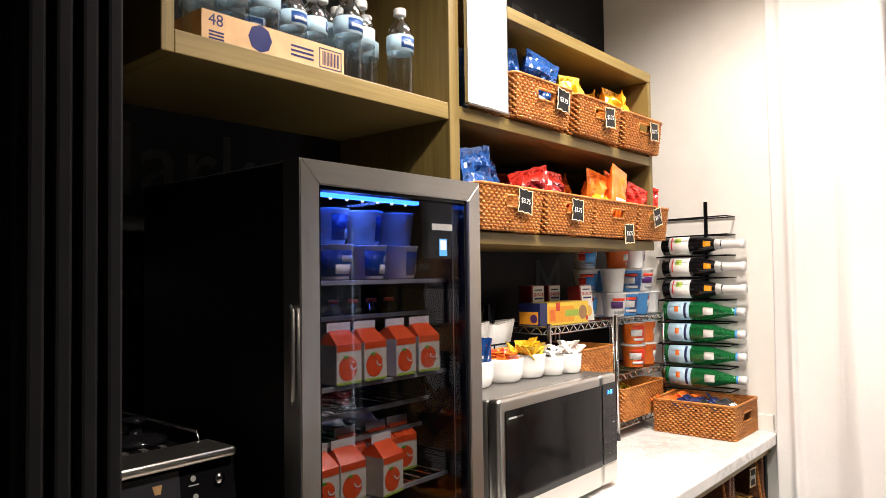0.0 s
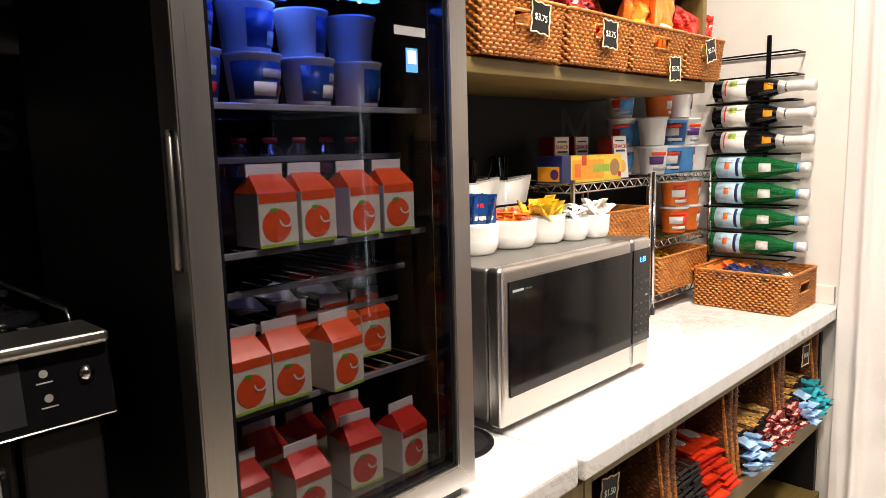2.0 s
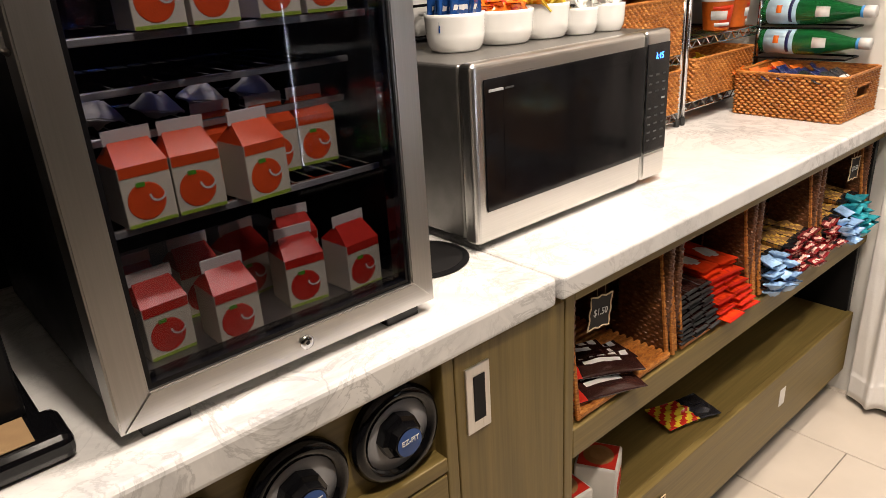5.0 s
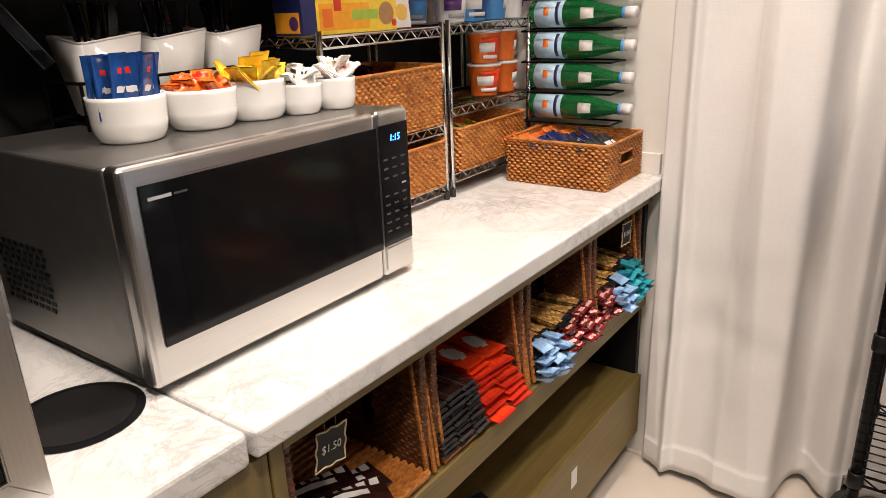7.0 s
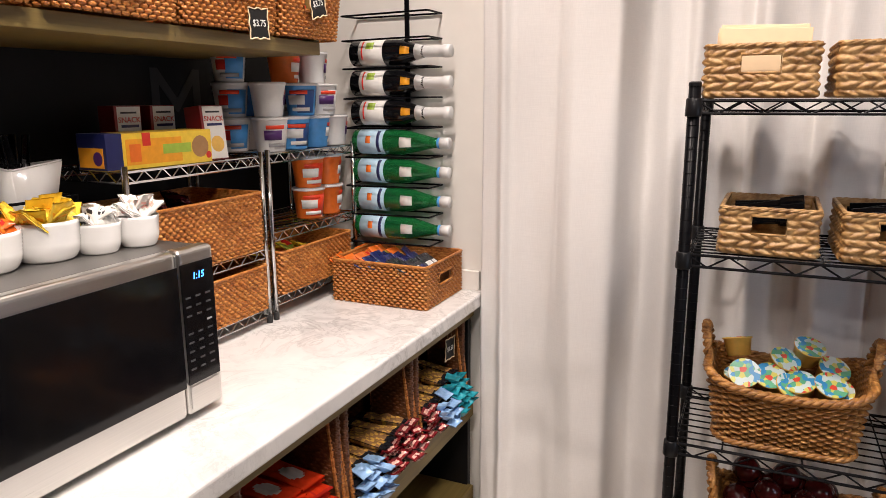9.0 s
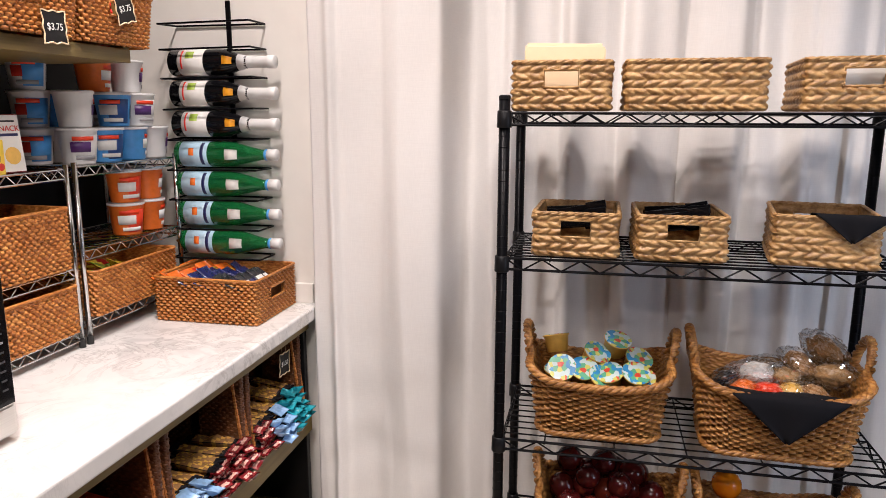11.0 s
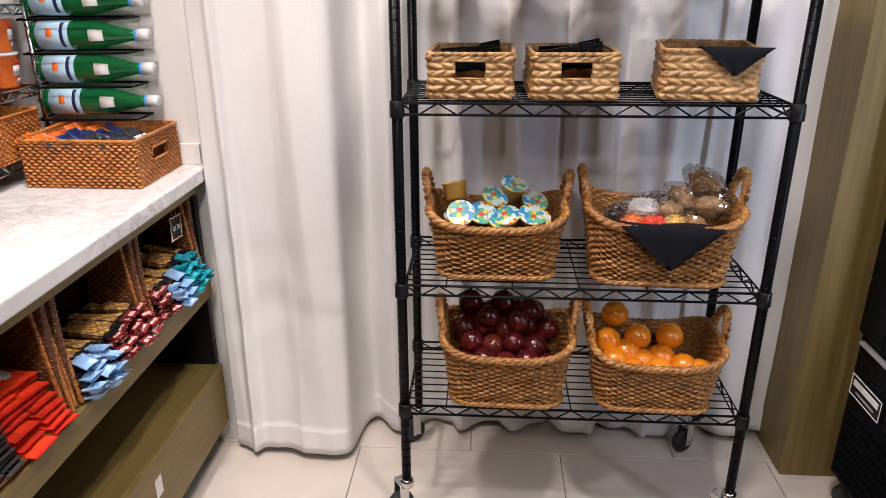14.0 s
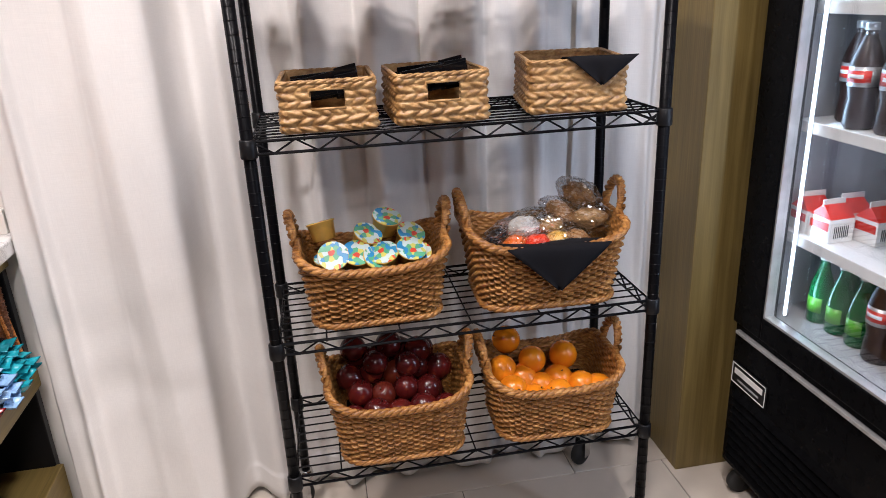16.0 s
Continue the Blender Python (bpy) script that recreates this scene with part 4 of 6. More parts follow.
part("screen", screen, "dark", pan)
for k, (y, z, c) in enumerate(((-0.045, 0.052, "bread"), (0.012, 0.056, "tan"), (-0.03, 0.024, "bread"), (0.016, 0.026, "tan"), (-0.006, 0.030, "paper"))):
    bm = lathe([(0.0045, -0.006), (0.007, 0.004), (0.0075, 0.006)], 10, m=pm @ T((0.0128, y, z)) @ Matrix.Diagonal((0.06, 1, 1, 1)))
    part("icon", bm, c, pan)
for y, z in ((0.066, 0.060), (0.068, 0.034), (-0.095, 0.058), (-0.093, 0.030)):
    bm = lathe([(0.0045, 0), (0.0045, 0.0005), (0.0018, 0.0006)], 8, m=pm @ T((0.0122, y, z)) @ TX)
    part("icon", bm, "silver", pan)
    bm = box(0.0122, 0.0126, y - 0.008, y + 0.008, z - 0.010, z - 0.0085)
    bm.transform(pm)
    part("caption", bm, "grey", pan)
dial = part("dial", lathe([(0, 0), (0.008, 0), (0.0075, 0.005), (0, 0.0055)], 20, m=pm @ T((0.012, 0.107, 0.052)) @ TX), "chrome", pan, smooth=True)
part("dial", lathe([(0, 0), (0.008, 0), (0.0075, 0.005), (0, 0.0055)], 20, m=pm @ T((0.012, -0.112, 0.040)) @ TX), "chrome", pan, smooth=True)
part("front_plate", box(-0.054, -0.022, 0.04, 0.122, 0.03, 0.252, 0.004), "black", cm)
part("front_plate", box(-0.054, -0.026, -0.122, 0.036, 0.03, 0.252, 0.004), "gloss_black", cm)
spout = part("spout", box(-0.025, 0.02, -0.06, 0.02, 0.15, 0.24, 0.008, seg=3), "gloss_black", cm)
for y in (-0.045, 0.005):
    part("nozzle", tube([(0.024, y, 0.235), (0.026, y, 0.14)], 0.006, 10), "chrome", spout, smooth=True)
part("drip_tray", box(-0.02, 0.055, -0.125, 0.15, 0.0, 0.034, 0.012, seg=3), "gloss_black", cm)
part("tray_plate", box(-0.012, 0.045, -0.1, 0.115, 0.0345, 0.0365, 0.0005), "kraft", cm, "worn brass-coloured drip plate sticker")
part("top_grid", box(-0.40, -0.09, -0.12, 0.12, 0.326, 0.338, 0.004), "gloss_black", cm)
bm = bmesh.new()
for i in range(9):
    for j in range(7):
        box(-0.36 + i * 0.03, -0.345 + i * 0.03, -0.1 + j * 0.03, -0.09 + j * 0.03, 0.338, 0.340, bm=bm)
tagged(part("vent_slot", bm, "dark_steel", cm), kind="stuff")
part("rail", tube([(-0.40, 0.122, 0.335), (-0.40, 0.122, 0.362), (-0.10, 0.122, 0.362), (-0.09, 0.122, 0.335)], 0.0035, 8), "chrome", cm, smooth=True)
hop = part("bean_lid", lathe([(0.05, 0.338), (0.05, 0.346), (0.03, 0.352), (0.012, 0.354), (0.012, 0.37), (0.02, 0.374), (0.018, 0.38), (0, 0.382)], 24, m=T((-0.20, 0.068, 0))), "gloss_black", cm, smooth=True)
jar = thing("syrup_jar", (-1.130, 0.485, TOP + 0.341), "small jar with a cork-coloured lid on the coffee machine", "jar")
part("jar", lathe([(0.018, 0), (0.018, 0.028), (0.016, 0.03)], 18), "navy", jar, smooth=True)
part("lid", lathe([(0.019, 0.03), (0.019, 0.046), (0.018, 0.047)], 18), "tan", jar, smooth=True)

# ---- microwave ----
mw = thing("microwave", (-0.95, 1.563, TOP), "stainless steel microwave oven with a black glass door", "microwave")
w, W, SEAM = 0.278, 0.289, 0.199
part("case", box(-0.42, -0.035, -w + 0.003, W - 0.003, 0.018, 0.3145, 0.006, seg=3), "dark_steel", mw)
mdoor = new("door")
mdoor.parent = mw
part("frame", box(-0.034, 0.0, -w, SEAM - 0.001, 0.013, 0.318, 0.010, seg=4), "steel", mdoor)
part("window", box(0.0005, 0.0025, -w + 0.024, SEAM - 0.003, 0.070, 0.291, 0.001), "gloss_black", mdoor, "black glass window")
part("mesh_screen", box(0.0026, 0.0030, -w + 0.068, 0.150, 0.088, 0.268), "gloss_black", mdoor)
part("badge", box(0.0027, 0.0032, -w + 0.034, -w + 0.068, 0.270, 0.2745, 0.0001), "grey", mdoor, "plain silver maker's badge")
part("badge", box(0.0027, 0.0032, -w + 0.072, -w + 0.092, 0.2705, 0.2735, 0.0001), "key_print", mdoor)
cpl = part("control_panel", box(-0.034, 0.0, SEAM + 0.001, W, 0.013, 0.318, 0.010, seg=4), "steel", mw)
part("glass", box(0.0005, 0.0025, SEAM + 0.003, W - 0.008, 0.072, 0.293, 0.001), "gloss_black", cpl)
lettering("1:15", 0.017, T((0.0028, 0.243, 0.268)) @ FACE_X, cpl, "clock_led", "clock_digits", shear=0.15)
for i in range(3):
    for j in range(9):
        if j != 5 or i == 2:
            part("key", box(0.0026, 0.0030, 0.209 + 0.024 * i, 0.221 + 0.024 * i, 0.098 + 0.0165 * j, 0.1015 + 0.0165 * j), "grey" if (i, j) == (2, 5) else "key_print", cpl)
part("open_button", box(0.0003, 0.002, SEAM + 0.006, W - 0.012, 0.026, 0.068, 0.001), "steel", cpl)
for y in (-0.22, 0.22):
    for x in (-0.36, -0.07):
        part("foot", lathe([(0.014, 0), (0.014, 0.018)], 12, m=T((x, y, 0))), "rubber", mw)
bm = bmesh.new()
for i in range(8):
    for j in range(9):
        box(-0.39 + 0.019 * i + 0.006 * (j % 2), -0.378 + 0.019 * i + 0.006 * (j % 2), -w + 0.0015, -w + 0.0027, 0.07 + 0.012 * j, 0.076 + 0.012 * j, bm=bm)
part("vents", bm, "black", mw)

hole = thing("waste_hole", (-1.01, 1.205, TOP), "round black rubbish opening set in the countertop", "waste opening")
part("ring", lathe([(0.0, 0.0005), (0.082, 0.0005), (0.084, 0.0025), (0.075, 0.003), (0.0, 0.0012)], 40), "black", hole)
# no real liner: a flat dark disc painted for the shade down the opening
part("liner", lathe([(0.0, 0.003), (0.072, 0.0032), (0.072, 0.0036), (0, 0.0034)], 32), "chalkboard", hole)


# ---- bowls and packets on the microwave ----
MT = TOP + 0.3155
SACHET = lambda u, v: 1 if 0.25 < u < 0.75 and (0.40 < v < 0.52 or 0.56 < v < 0.60) else 2 if 0.7 < v < 0.8 and 0.35 < u < 0.65 else 0


def bowl(x, y, r, h, label):
    b = thing("bowl", (x, y, MT), label, "bowl", "white bowls on the microwave")
    prof = [(r * 0.76, 0), (r * 0.82, 0.003), (r * 0.90, 0.011), (r * 0.95, h * 0.35)] + [(r * (0.96 + 0.004 * i - 0.008 * (i % 2)), h * (0.45 + 0.05 * i)) for i in range(10)] + [(r, h), (r * 0.94, h), (r * 0.92, h * 0.4), (0, h * 0.3)]
    part("bowl", lathe(prof, 40), "ceramic", b, smooth=True)
    return b


for x, y, r, h, lab in ((-1.135, 1.425, 0.056, 0.066, "white ribbed bowl of blue sauce sachets"), (-1.13, 1.548, 0.058, 0.062, "white ribbed bowl of red sauce sachets"), (-1.12, 1.650, 0.054, 0.066, "white ribbed bowl of yellow sauce sachets"), (-1.085, 1.722, 0.038, 0.052, "small white bowl of pepper sachets"), (-1.07, 1.795, 0.037, 0.055, "small white bowl of pink-white sugar sachets")):
    bowl(x, y, r, h, lab)
for x, y, z, r, n, mats, sz, lab in ((-1.135, 1.425, 0.035, 0.040, 24, ("blue_foil", "chalk_white", "red_foil"), (0.034, 0.088), "upright blue foil sauce sachet"), (-1.13, 1.548, 0.052, 0.040, 12, ("orange_foil", "red_foil"), (0.035, 0.03), "red sauce sachet in a bowl"),
                                     (-1.12, 1.650, 0.050, 0.040, 22, ("yellow_foil", "amber_foil"), (0.042, 0.050), "yellow sauce sachet in a bowl"), (-1.085, 1.722, 0.044, 0.024, 12, ("paper", "dark"), (0.022, 0.034), "white pepper sachet in a bowl"), (-1.07, 1.795, 0.05, 0.024, 14, ("paper", "pink"), (0.027, 0.038), "pale sugar sachet in a bowl")):
    for k in range(n):
        a, q = 2.4 * k, r * math.sqrt((k + 0.5) / n)
        up = sz[1] > 0.06
        m = T((x + q * math.cos(a), y + q * math.sin(a), MT + z + (0 if up else 0.014 * (1 - q / r)))) @ Rz(rng.uniform(0, 360) if not up else 90 + rng.uniform(-40, 40)) @ Matrix.Rotation(radians(rng.uniform(-15, 15) if up else rng.uniform(20, 75)), 4, "X")
        pouch("sachet", m, sz[0], sz[1], 0.010, 300 + k % 3, mats, lab, "sachet", "sachets in the bowls", SACHET if up else (0.40, 0.60), 0.006, False)

caddy = thing("cutlery_caddy", (-1.325, 1.63, MT), "black wire cutlery caddy with white ceramic cups", "cutlery caddy")
for z in (0.012, 0.075):
    part("wire", tube([(-0.055, -0.20, z), (0.06, -0.20, z), (0.06, 0.20, z), (-0.055, 0.20, z)], 0.003, 6, closed=True), "black_metal", caddy)
for x in (-0.055, 0.06):
    for y in (-0.2, -0.065, 0.065, 0.2):
        part("wire", tube([(x, y, 0.0), (x, y, 0.078)], 0.0028, 6), "black_metal", caddy)
for y in (-0.13, 0.0, 0.13):
    bm = bmesh.new()
    rows = []
    for z, a in ((0.015, 0.036), (0.06, 0.042), (0.142, 0.055), (0.142, 0.051), (0.03, 0.034)):
        rows.append([bm.verts.new((sx * a * (1 if z < 0.12 else 1.0), y + sy * a, z + (0.006 * (sx * sy) if z > 0.12 else 0))) for sx, sy in ((-1, -1), (1, -1), (1, 1), (-1, 1))])
    bm.faces.new(rows[0][::-1])
    for a, b in zip(rows, rows[1:]):
        for i in range(4):
            bm.faces.new((a[i], a[(i + 1) % 4], b[(i + 1) % 4], b[i]))
    bm.faces.new(rows[-1])
    bmesh.ops.bevel(bm, geom=bm.edges[:], offset=0.004, segments=2, affect="EDGES")
    part("cup", bm, "ceramic", caddy, smooth=True)


def cutlery(at, kind):
    c = thing("plastic_" + kind, at, "black plastic %s standing handle up" % kind, kind, "black plastic cutlery")
    bm = box(-0.0015, 0.0015, -0.006, 0.006, 0, 0.11, 0.001)
    box(-0.0018, 0.0018, -0.010, 0.010, 0.11, 0.165, 0.0012, bm)
    part(kind, bm, "gloss_black", c)
    return c


kn = cutlery(T((-1.33, 1.49, MT + 0.035)), "knife")
for k in range(26):
    copy_thing(kn, T((-1.325 + rng.uniform(-0.022, 0.022), 1.50 + 0.13 * (k % 3) + rng.uniform(-0.024, 0.024), MT + 0.032)) @ Rz(rng.uniform(0, 180)) @ tumble(rng, 0.22))
ladle = thing("serving_spoon", T((-1.30, 1.395, MT + 0.12)) @ Matrix.Rotation(radians(35), 4, "X"), "black plastic serving tongs leaning in the caddy", "serving tongs")
part("blade", box(-0.004, 0.004, -0.012, 0.012, -0.02, 0.15, 0.003), "gloss_black", ladle)


# ---- chrome wire racks on the counter ----
def wire_shelf(parent, x0, x1, y0, y1, z, mat, along, gap=0.022, drop=0.022, zig=0.035, rw=0.0022):
    """A shelf of parallel wires with a zigzag truss edge; along: the axis that the wires follow."""
    bm = bmesh.new()
    for dz in (0, -drop):
        tube([(x0, y0, z + dz), (x1, y0, z + dz), (x1, y1, z + dz), (x0, y1, z + dz)], rw * 1.25, 6, bm, closed=True)
    frame_ = part("shelf_frame", bm, mat, parent)
    if along == "x":
        wire = mesh_of(tube([(x0, 0, 0), (x1, 0, 0)], rw * 0.75, 5), "wire")
        cross = mesh_of(tube([(0, y0, 0), (0, y1, 0)], rw, 5), "cross_wire")
        spots = [(0, y0 + (y1 - y0) * i / int((y1 - y0) / gap), z) for i in range(1, int((y1 - y0) / gap))]
        braces = [(x0 + (x1 - x0) * f, 0, z - 0.004) for f in (0.2, 0.5, 0.8)]
    else:
        wire = mesh_of(tube([(0, y0, 0), (0, y1, 0)], rw * 0.75, 5), "wire")
        cross = mesh_of(tube([(x0, 0, 0), (x1, 0, 0)], rw * 0.8, 5), "cross_wire")
        spots = [(x0 + (x1 - x0) * f, 0, z - 0.004) for f in (0.12, 0.31, 0.5, 0.69, 0.88)]
        braces = [(0, y0 + 0.035 * k, z) for k in range(1, 10)]
    for spot in spots:
        part("wire", wire, mat, frame_, at=spot)
    for spot in braces:
        part("cross_wire", cross, mat, frame_, at=spot)
    bm = bmesh.new()
    for (ax, ay), (bx, by) in (((x0, y0), (x1, y0)), ((x1, y0), (x1, y1)), ((x1, y1), (x0, y1)), ((x0, y1), (x0, y0))):
        L = math.hypot(bx - ax, by - ay)
        n = max(2, int(L / zig))
        tube([(ax + (bx - ax) * i / n, ay + (by - ay) * i / n, z - (drop if i % 2 else 0)) for i in range(n + 1)], rw * 0.9, 5, bm)
    part("truss", bm, mat, frame_)


def counter_rack(y0, y1, levels):
    r = thing("wire_rack", (0, 0, 0), "small chrome wire rack standing on the marble counter", "wire rack", "chrome wire racks on the counter")
    x0, x1 = -1.43, -1.19
    for x in (x0, x1):
        for y in (y0, y1):
            p = part("post", tube([(x, y, TOP + 0.012), (x, y, levels[0] + 0.012)], 0.0068, 10), "chrome", r, smooth=True)
            part("foot", lathe([(0.008, 0), (0.008, 0.02), (0.006, 0.022)], 10, m=T((x, y, TOP + 0.0005))), "rubber", p)
    for z in levels:
        wire_shelf(r, x0, x1, y0, y1, z, "chrome", "x", 0.02, 0.022, 0.024, 0.0021)


counter_rack(1.882, 2.298, (1.383, 1.147, 0.99))
counter_rack(2.326, 2.735, (1.386, 1.182, 1.01))
basket("rattan", 0.355, 0.235, 0.145, T((-1.295, 2.105, 1.151)) @ R90, "deep reddish-brown rattan basket on a chrome rack", "rattan baskets on the chrome racks")
basket("rattan", 0.355, 0.235, 0.115, T((-1.295, 2.110, 0.994)) @ R90, "reddish-brown rattan basket on the lower rack shelf", "rattan baskets on the chrome racks")
basket("rattan", 0.345, 0.235, 0.115, T((-1.290, 2.515, 1.014)) @ R90, "reddish-brown rattan basket of yellow packets", "rattan baskets on the chrome racks")
for k in range(12):
    pouch("tea_sachet", T((-1.36 + 0.05 * (k % 3), 2.38 + 0.085 * (k // 3), 1.085)) @ tumble(rng, 0.5) @ Matrix.Rotation(radians(70), 4, "X"), 0.06, 0.06, 0.01, 320 + k % 3, (("yellow_foil", "red_foil"), ("lime_foil", "yellow_foil"), ("yellow_foil", "brown_foil"))[k % 3], "small yellow printed sachet in a basket", "sachet", "sachets in the rack basket", (0.3, 0.7), 0.005, False)
for k in range(10):
    pouch("tea_sachet", T((-1.36 + 0.06 * (k % 3), 1.98 + 0.075 * (k // 3), 1.262)) @ tumble(rng, 0.6) @ Matrix.Rotation(radians(70), 4, "X"), 0.07, 0.06, 0.014, 330 + k % 3, ("plum_foil", "brown_foil"), "dark wrapped snack in a rattan basket", "sachet", "dark snacks in the rack basket", (0.3, 0.7), 0.006, False)


# cereal cups
def cereal_cup(at, base, stripe, label, blob=None):
    c = thing("cereal_cup", at, label, "cereal cup", "cereal cups on the rack")
    part("cup", lathe([(0.036, 0), (0.037, 0.003), (0.0455, 0.080), (0.048, 0.082), (0.048, 0.087), (0.045, 0.087)], 28), base, c, smooth=True)
    rr = lambda z: 0.0372 + 0.0085 * z / 0.08 + 0.0006
    p = part("print", arc_patch(rr(0.008), rr(0.07), 0.008, 0.07, -10, 62, 10), stripe, c, smooth=True)
    part("print", arc_patch(rr(0.03) + 0.0006, rr(0.055) + 0.0006, 0.03, 0.055, -44, -8 if blob is None else 20, 8), blob or "red", c, smooth=True)
    for k in range(5):
        part("print", arc_patch(rr(0.02) + 0.0004, rr(0.055) + 0.0004, 0.02, 0.055, 78 + 5 * k, 80.5 + 5 * k, 2), "dark", p, smooth=True)
    part("print_block", arc_patch(rr(0.012) + 0.0009, rr(0.022) + 0.0009, 0.012, 0.022, -30, 40, 8), "paper" if base != "plastic_white" else "grey", c, smooth=True)
    part("print_block", arc_patch(rr(0.058) + 0.0009, rr(0.068) + 0.0009, 0.058, 0.068, -36, 30, 8), "scarlet", c, smooth=True)
    part("rim", lathe([(0.0462, 0.0805), (0.0484, 0.0815), (0.0484, 0.0868), (0.0462, 0.0872)], 28), "plastic_white", c, smooth=True)
    part("lid", lathe([(0.0465, 0.0872), (0.0465, 0.0885), (0.0, 0.0888)], 24), "silver", c, smooth=True)
    return c


CUPS = {"red": cereal_cup(T((-1.335, 2.372, 1.389)) @ Rz(-50), "plastic_white", "sky", "white cereal cup with a red and blue print"),
        "blue": cereal_cup(T((-1.238, 2.505, 1.389)) @ Rz(-35), "sky", "blue", "bright blue cereal cup with a white band", "chalk_white"),
        "white": cereal_cup(T((-1.238, 2.405, 1.389)) @ Rz(-30), "plastic_white", "plastic_white", "white cereal cup with purple and red print", "purple"),
        "orange": cereal_cup(T((-1.245, 2.575, 1.185)) @ Rz(-40), "orange", "scarlet", "orange cereal cup with a blue and white print", "chalk_white")}
for kind, x, y, z, a in (("red", -1.335, 2.372, 1.4785, -50), ("red", -1.335, 2.372, 1.568, -52), ("white", -1.24, 2.405, 1.4785, 60), ("blue", -1.335, 2.47, 1.4785, 10), ("white", -1.335, 2.47, 1.389, 10), ("blue", -1.238, 2.605, 1.389, 40),
                         ("white", -1.238, 2.702, 1.389, 50), ("blue", -1.24, 2.55, 1.4785, -60), ("white", -1.24, 2.652, 1.4785, -20), ("orange", -1.30, 2.56, 1.568, 20), ("white", -1.275, 2.66, 1.568, 45), ("white", -1.335, 2.57, 1.389, 0), ("white", -1.335, 2.57, 1.4785, 0), ("white", -1.335, 2.67, 1.389, 0), ("white", -1.335, 2.67, 1.4785, 0),
                         ("orange", -1.245, 2.575, 1.2745, -30), ("orange", -1.245, 2.672, 1.185, 30), ("orange", -1.245, 2.672, 1.2745, 40)):
    copy_thing(CUPS[kind], T((x, y, z)) @ Rz(a))

bx = thing("biscuit_box", T((-1.235, 1.998, 1.386)) @ Rz(-4), "long yellow biscuit box with a blue end on the rack", "box")
part("carton", box(-0.05, 0.035, -0.135, 0.135, 0, 0.072, 0.001), "yellow", bx)
part("end_print", box(-0.051, 0.036, -0.136, -0.098, 0.001, 0.0728, 0.001), "navy", bx)
part("end_label", box(-0.045, 0.028, -0.1375, -0.1365, 0.006, 0.045), "amber", bx)
part("end_berry", lathe([(0, 0), (0.014, 0), (0, 0.001)], 14, m=T((0.012, -0.1376, 0.024)) @ Matrix.Rotation(radians(90), 4, "X")), "purple", bx)
part("front_print", box(0.035, 0.0356, -0.09, 0.05, 0.008, 0.060), "amber", bx)
part("front_print", box(0.0357, 0.036, 0.0, 0.075, 0.026, 0.046, 0.0001), "lime", bx)
part("biscuit_print", lathe([(0, 0), (0.024, 0), (0, 0.0012)], 16, m=T((0.035, 0.102, 0.036)) @ TX), "bread", bx)
part("berry_print", lathe([(0, 0), (0.008, 0), (0, 0.0012)], 12, m=T((0.0356, 0.125, 0.016)) @ TX), "red", bx)
part("code_print", box(0.0357, 0.036, -0.082, -0.055, 0.014, 0.05, 0.0001), "orange", bx)
part("strap_print", box(0.035, 0.0358, -0.05, -0.03, 0.045, 0.0718), "red", bx)


def snack_box(at):
    b = thing("snack_box", at, "dark red snack box with a white printed front", "snack box", "snack boxes on the rack")
    part("carton", box(-0.055, 0.0, -0.033, 0.033, 0, 0.125, 0.001), "apple", b)
    f = part("front", box(0, 0.0006, -0.026, 0.032, 0.002, 0.123), "paper", b)
    lettering("SNACK", 0.017, T((0.0012, 0.003, 0.094)) @ FACE_X, b, "red")
    part("print", box(0.0007, 0.001, -0.018, 0.026, 0.078, 0.084, 0.0001), "navy", f)
    part("print", box(0.0007, 0.001, -0.018, 0.022, 0.108, 0.112, 0.0001), "dark", f)
    part("food_print", lathe([(0, 0), (0.019, 0), (0, 0.001)], 14, m=T((0.0006, 0.006, 0.036)) @ TX), "juice", f)
    return b


sbx = snack_box(T((-1.215, 2.175, 1.386)) @ Rz(-8) @ Matrix.Rotation(radians(-6), 4, "Y"))
for x, y in ((-1.32, 2.02), (-1.315, 2.115)):
    copy_thing(sbx, T((x, y, 1.386)) @ Rz(-6))

# ---- the open bin of tea boxes ----
binb = basket("rattan", 0.255, 0.305, 0.122, T((-1.005, 2.672, TOP + 0.001)) @ R90, "wide reddish-brown rattan tray of tea packets on the counter", "", ((2, 0.001, 0.2, 0.2), (0, 0.085, 0.055, 0.088)))
for k in range(34):
    col, row = k % 6, k // 6
    mats = (("orange_foil", "red_foil"), ("orange_foil", "yellow_foil"), ("navy_foil", "sky_foil"), ("navy_foil", "dark_foil"), ("dark_foil", "navy_foil"), ("dark_foil", "chalk_white"))[min(5, max(0, col + rng.choice((-1, 0, 0))))]
    pouch("tea_sachet", T((-1.12 + 0.046 * col, 2.575 + 0.036 * row, TOP + 0.088)) @ Rz(rng.uniform(70, 110)) @ Matrix.Rotation(radians(rng.uniform(-68, -45)), 4, "X"), 0.05, 0.062, 0.008, 340 + k % 3, mats, "%s tea sachet filed in a rattan tray" % mats[0].split("_")[0], "tea sachet", "tea sachets in the tray", (0.2, 0.5), 0.003, False)
part("false_floor", box(-0.1, 0.1, -0.13, 0.13, 0.004, 0.078), "rattan_shaded", binb)

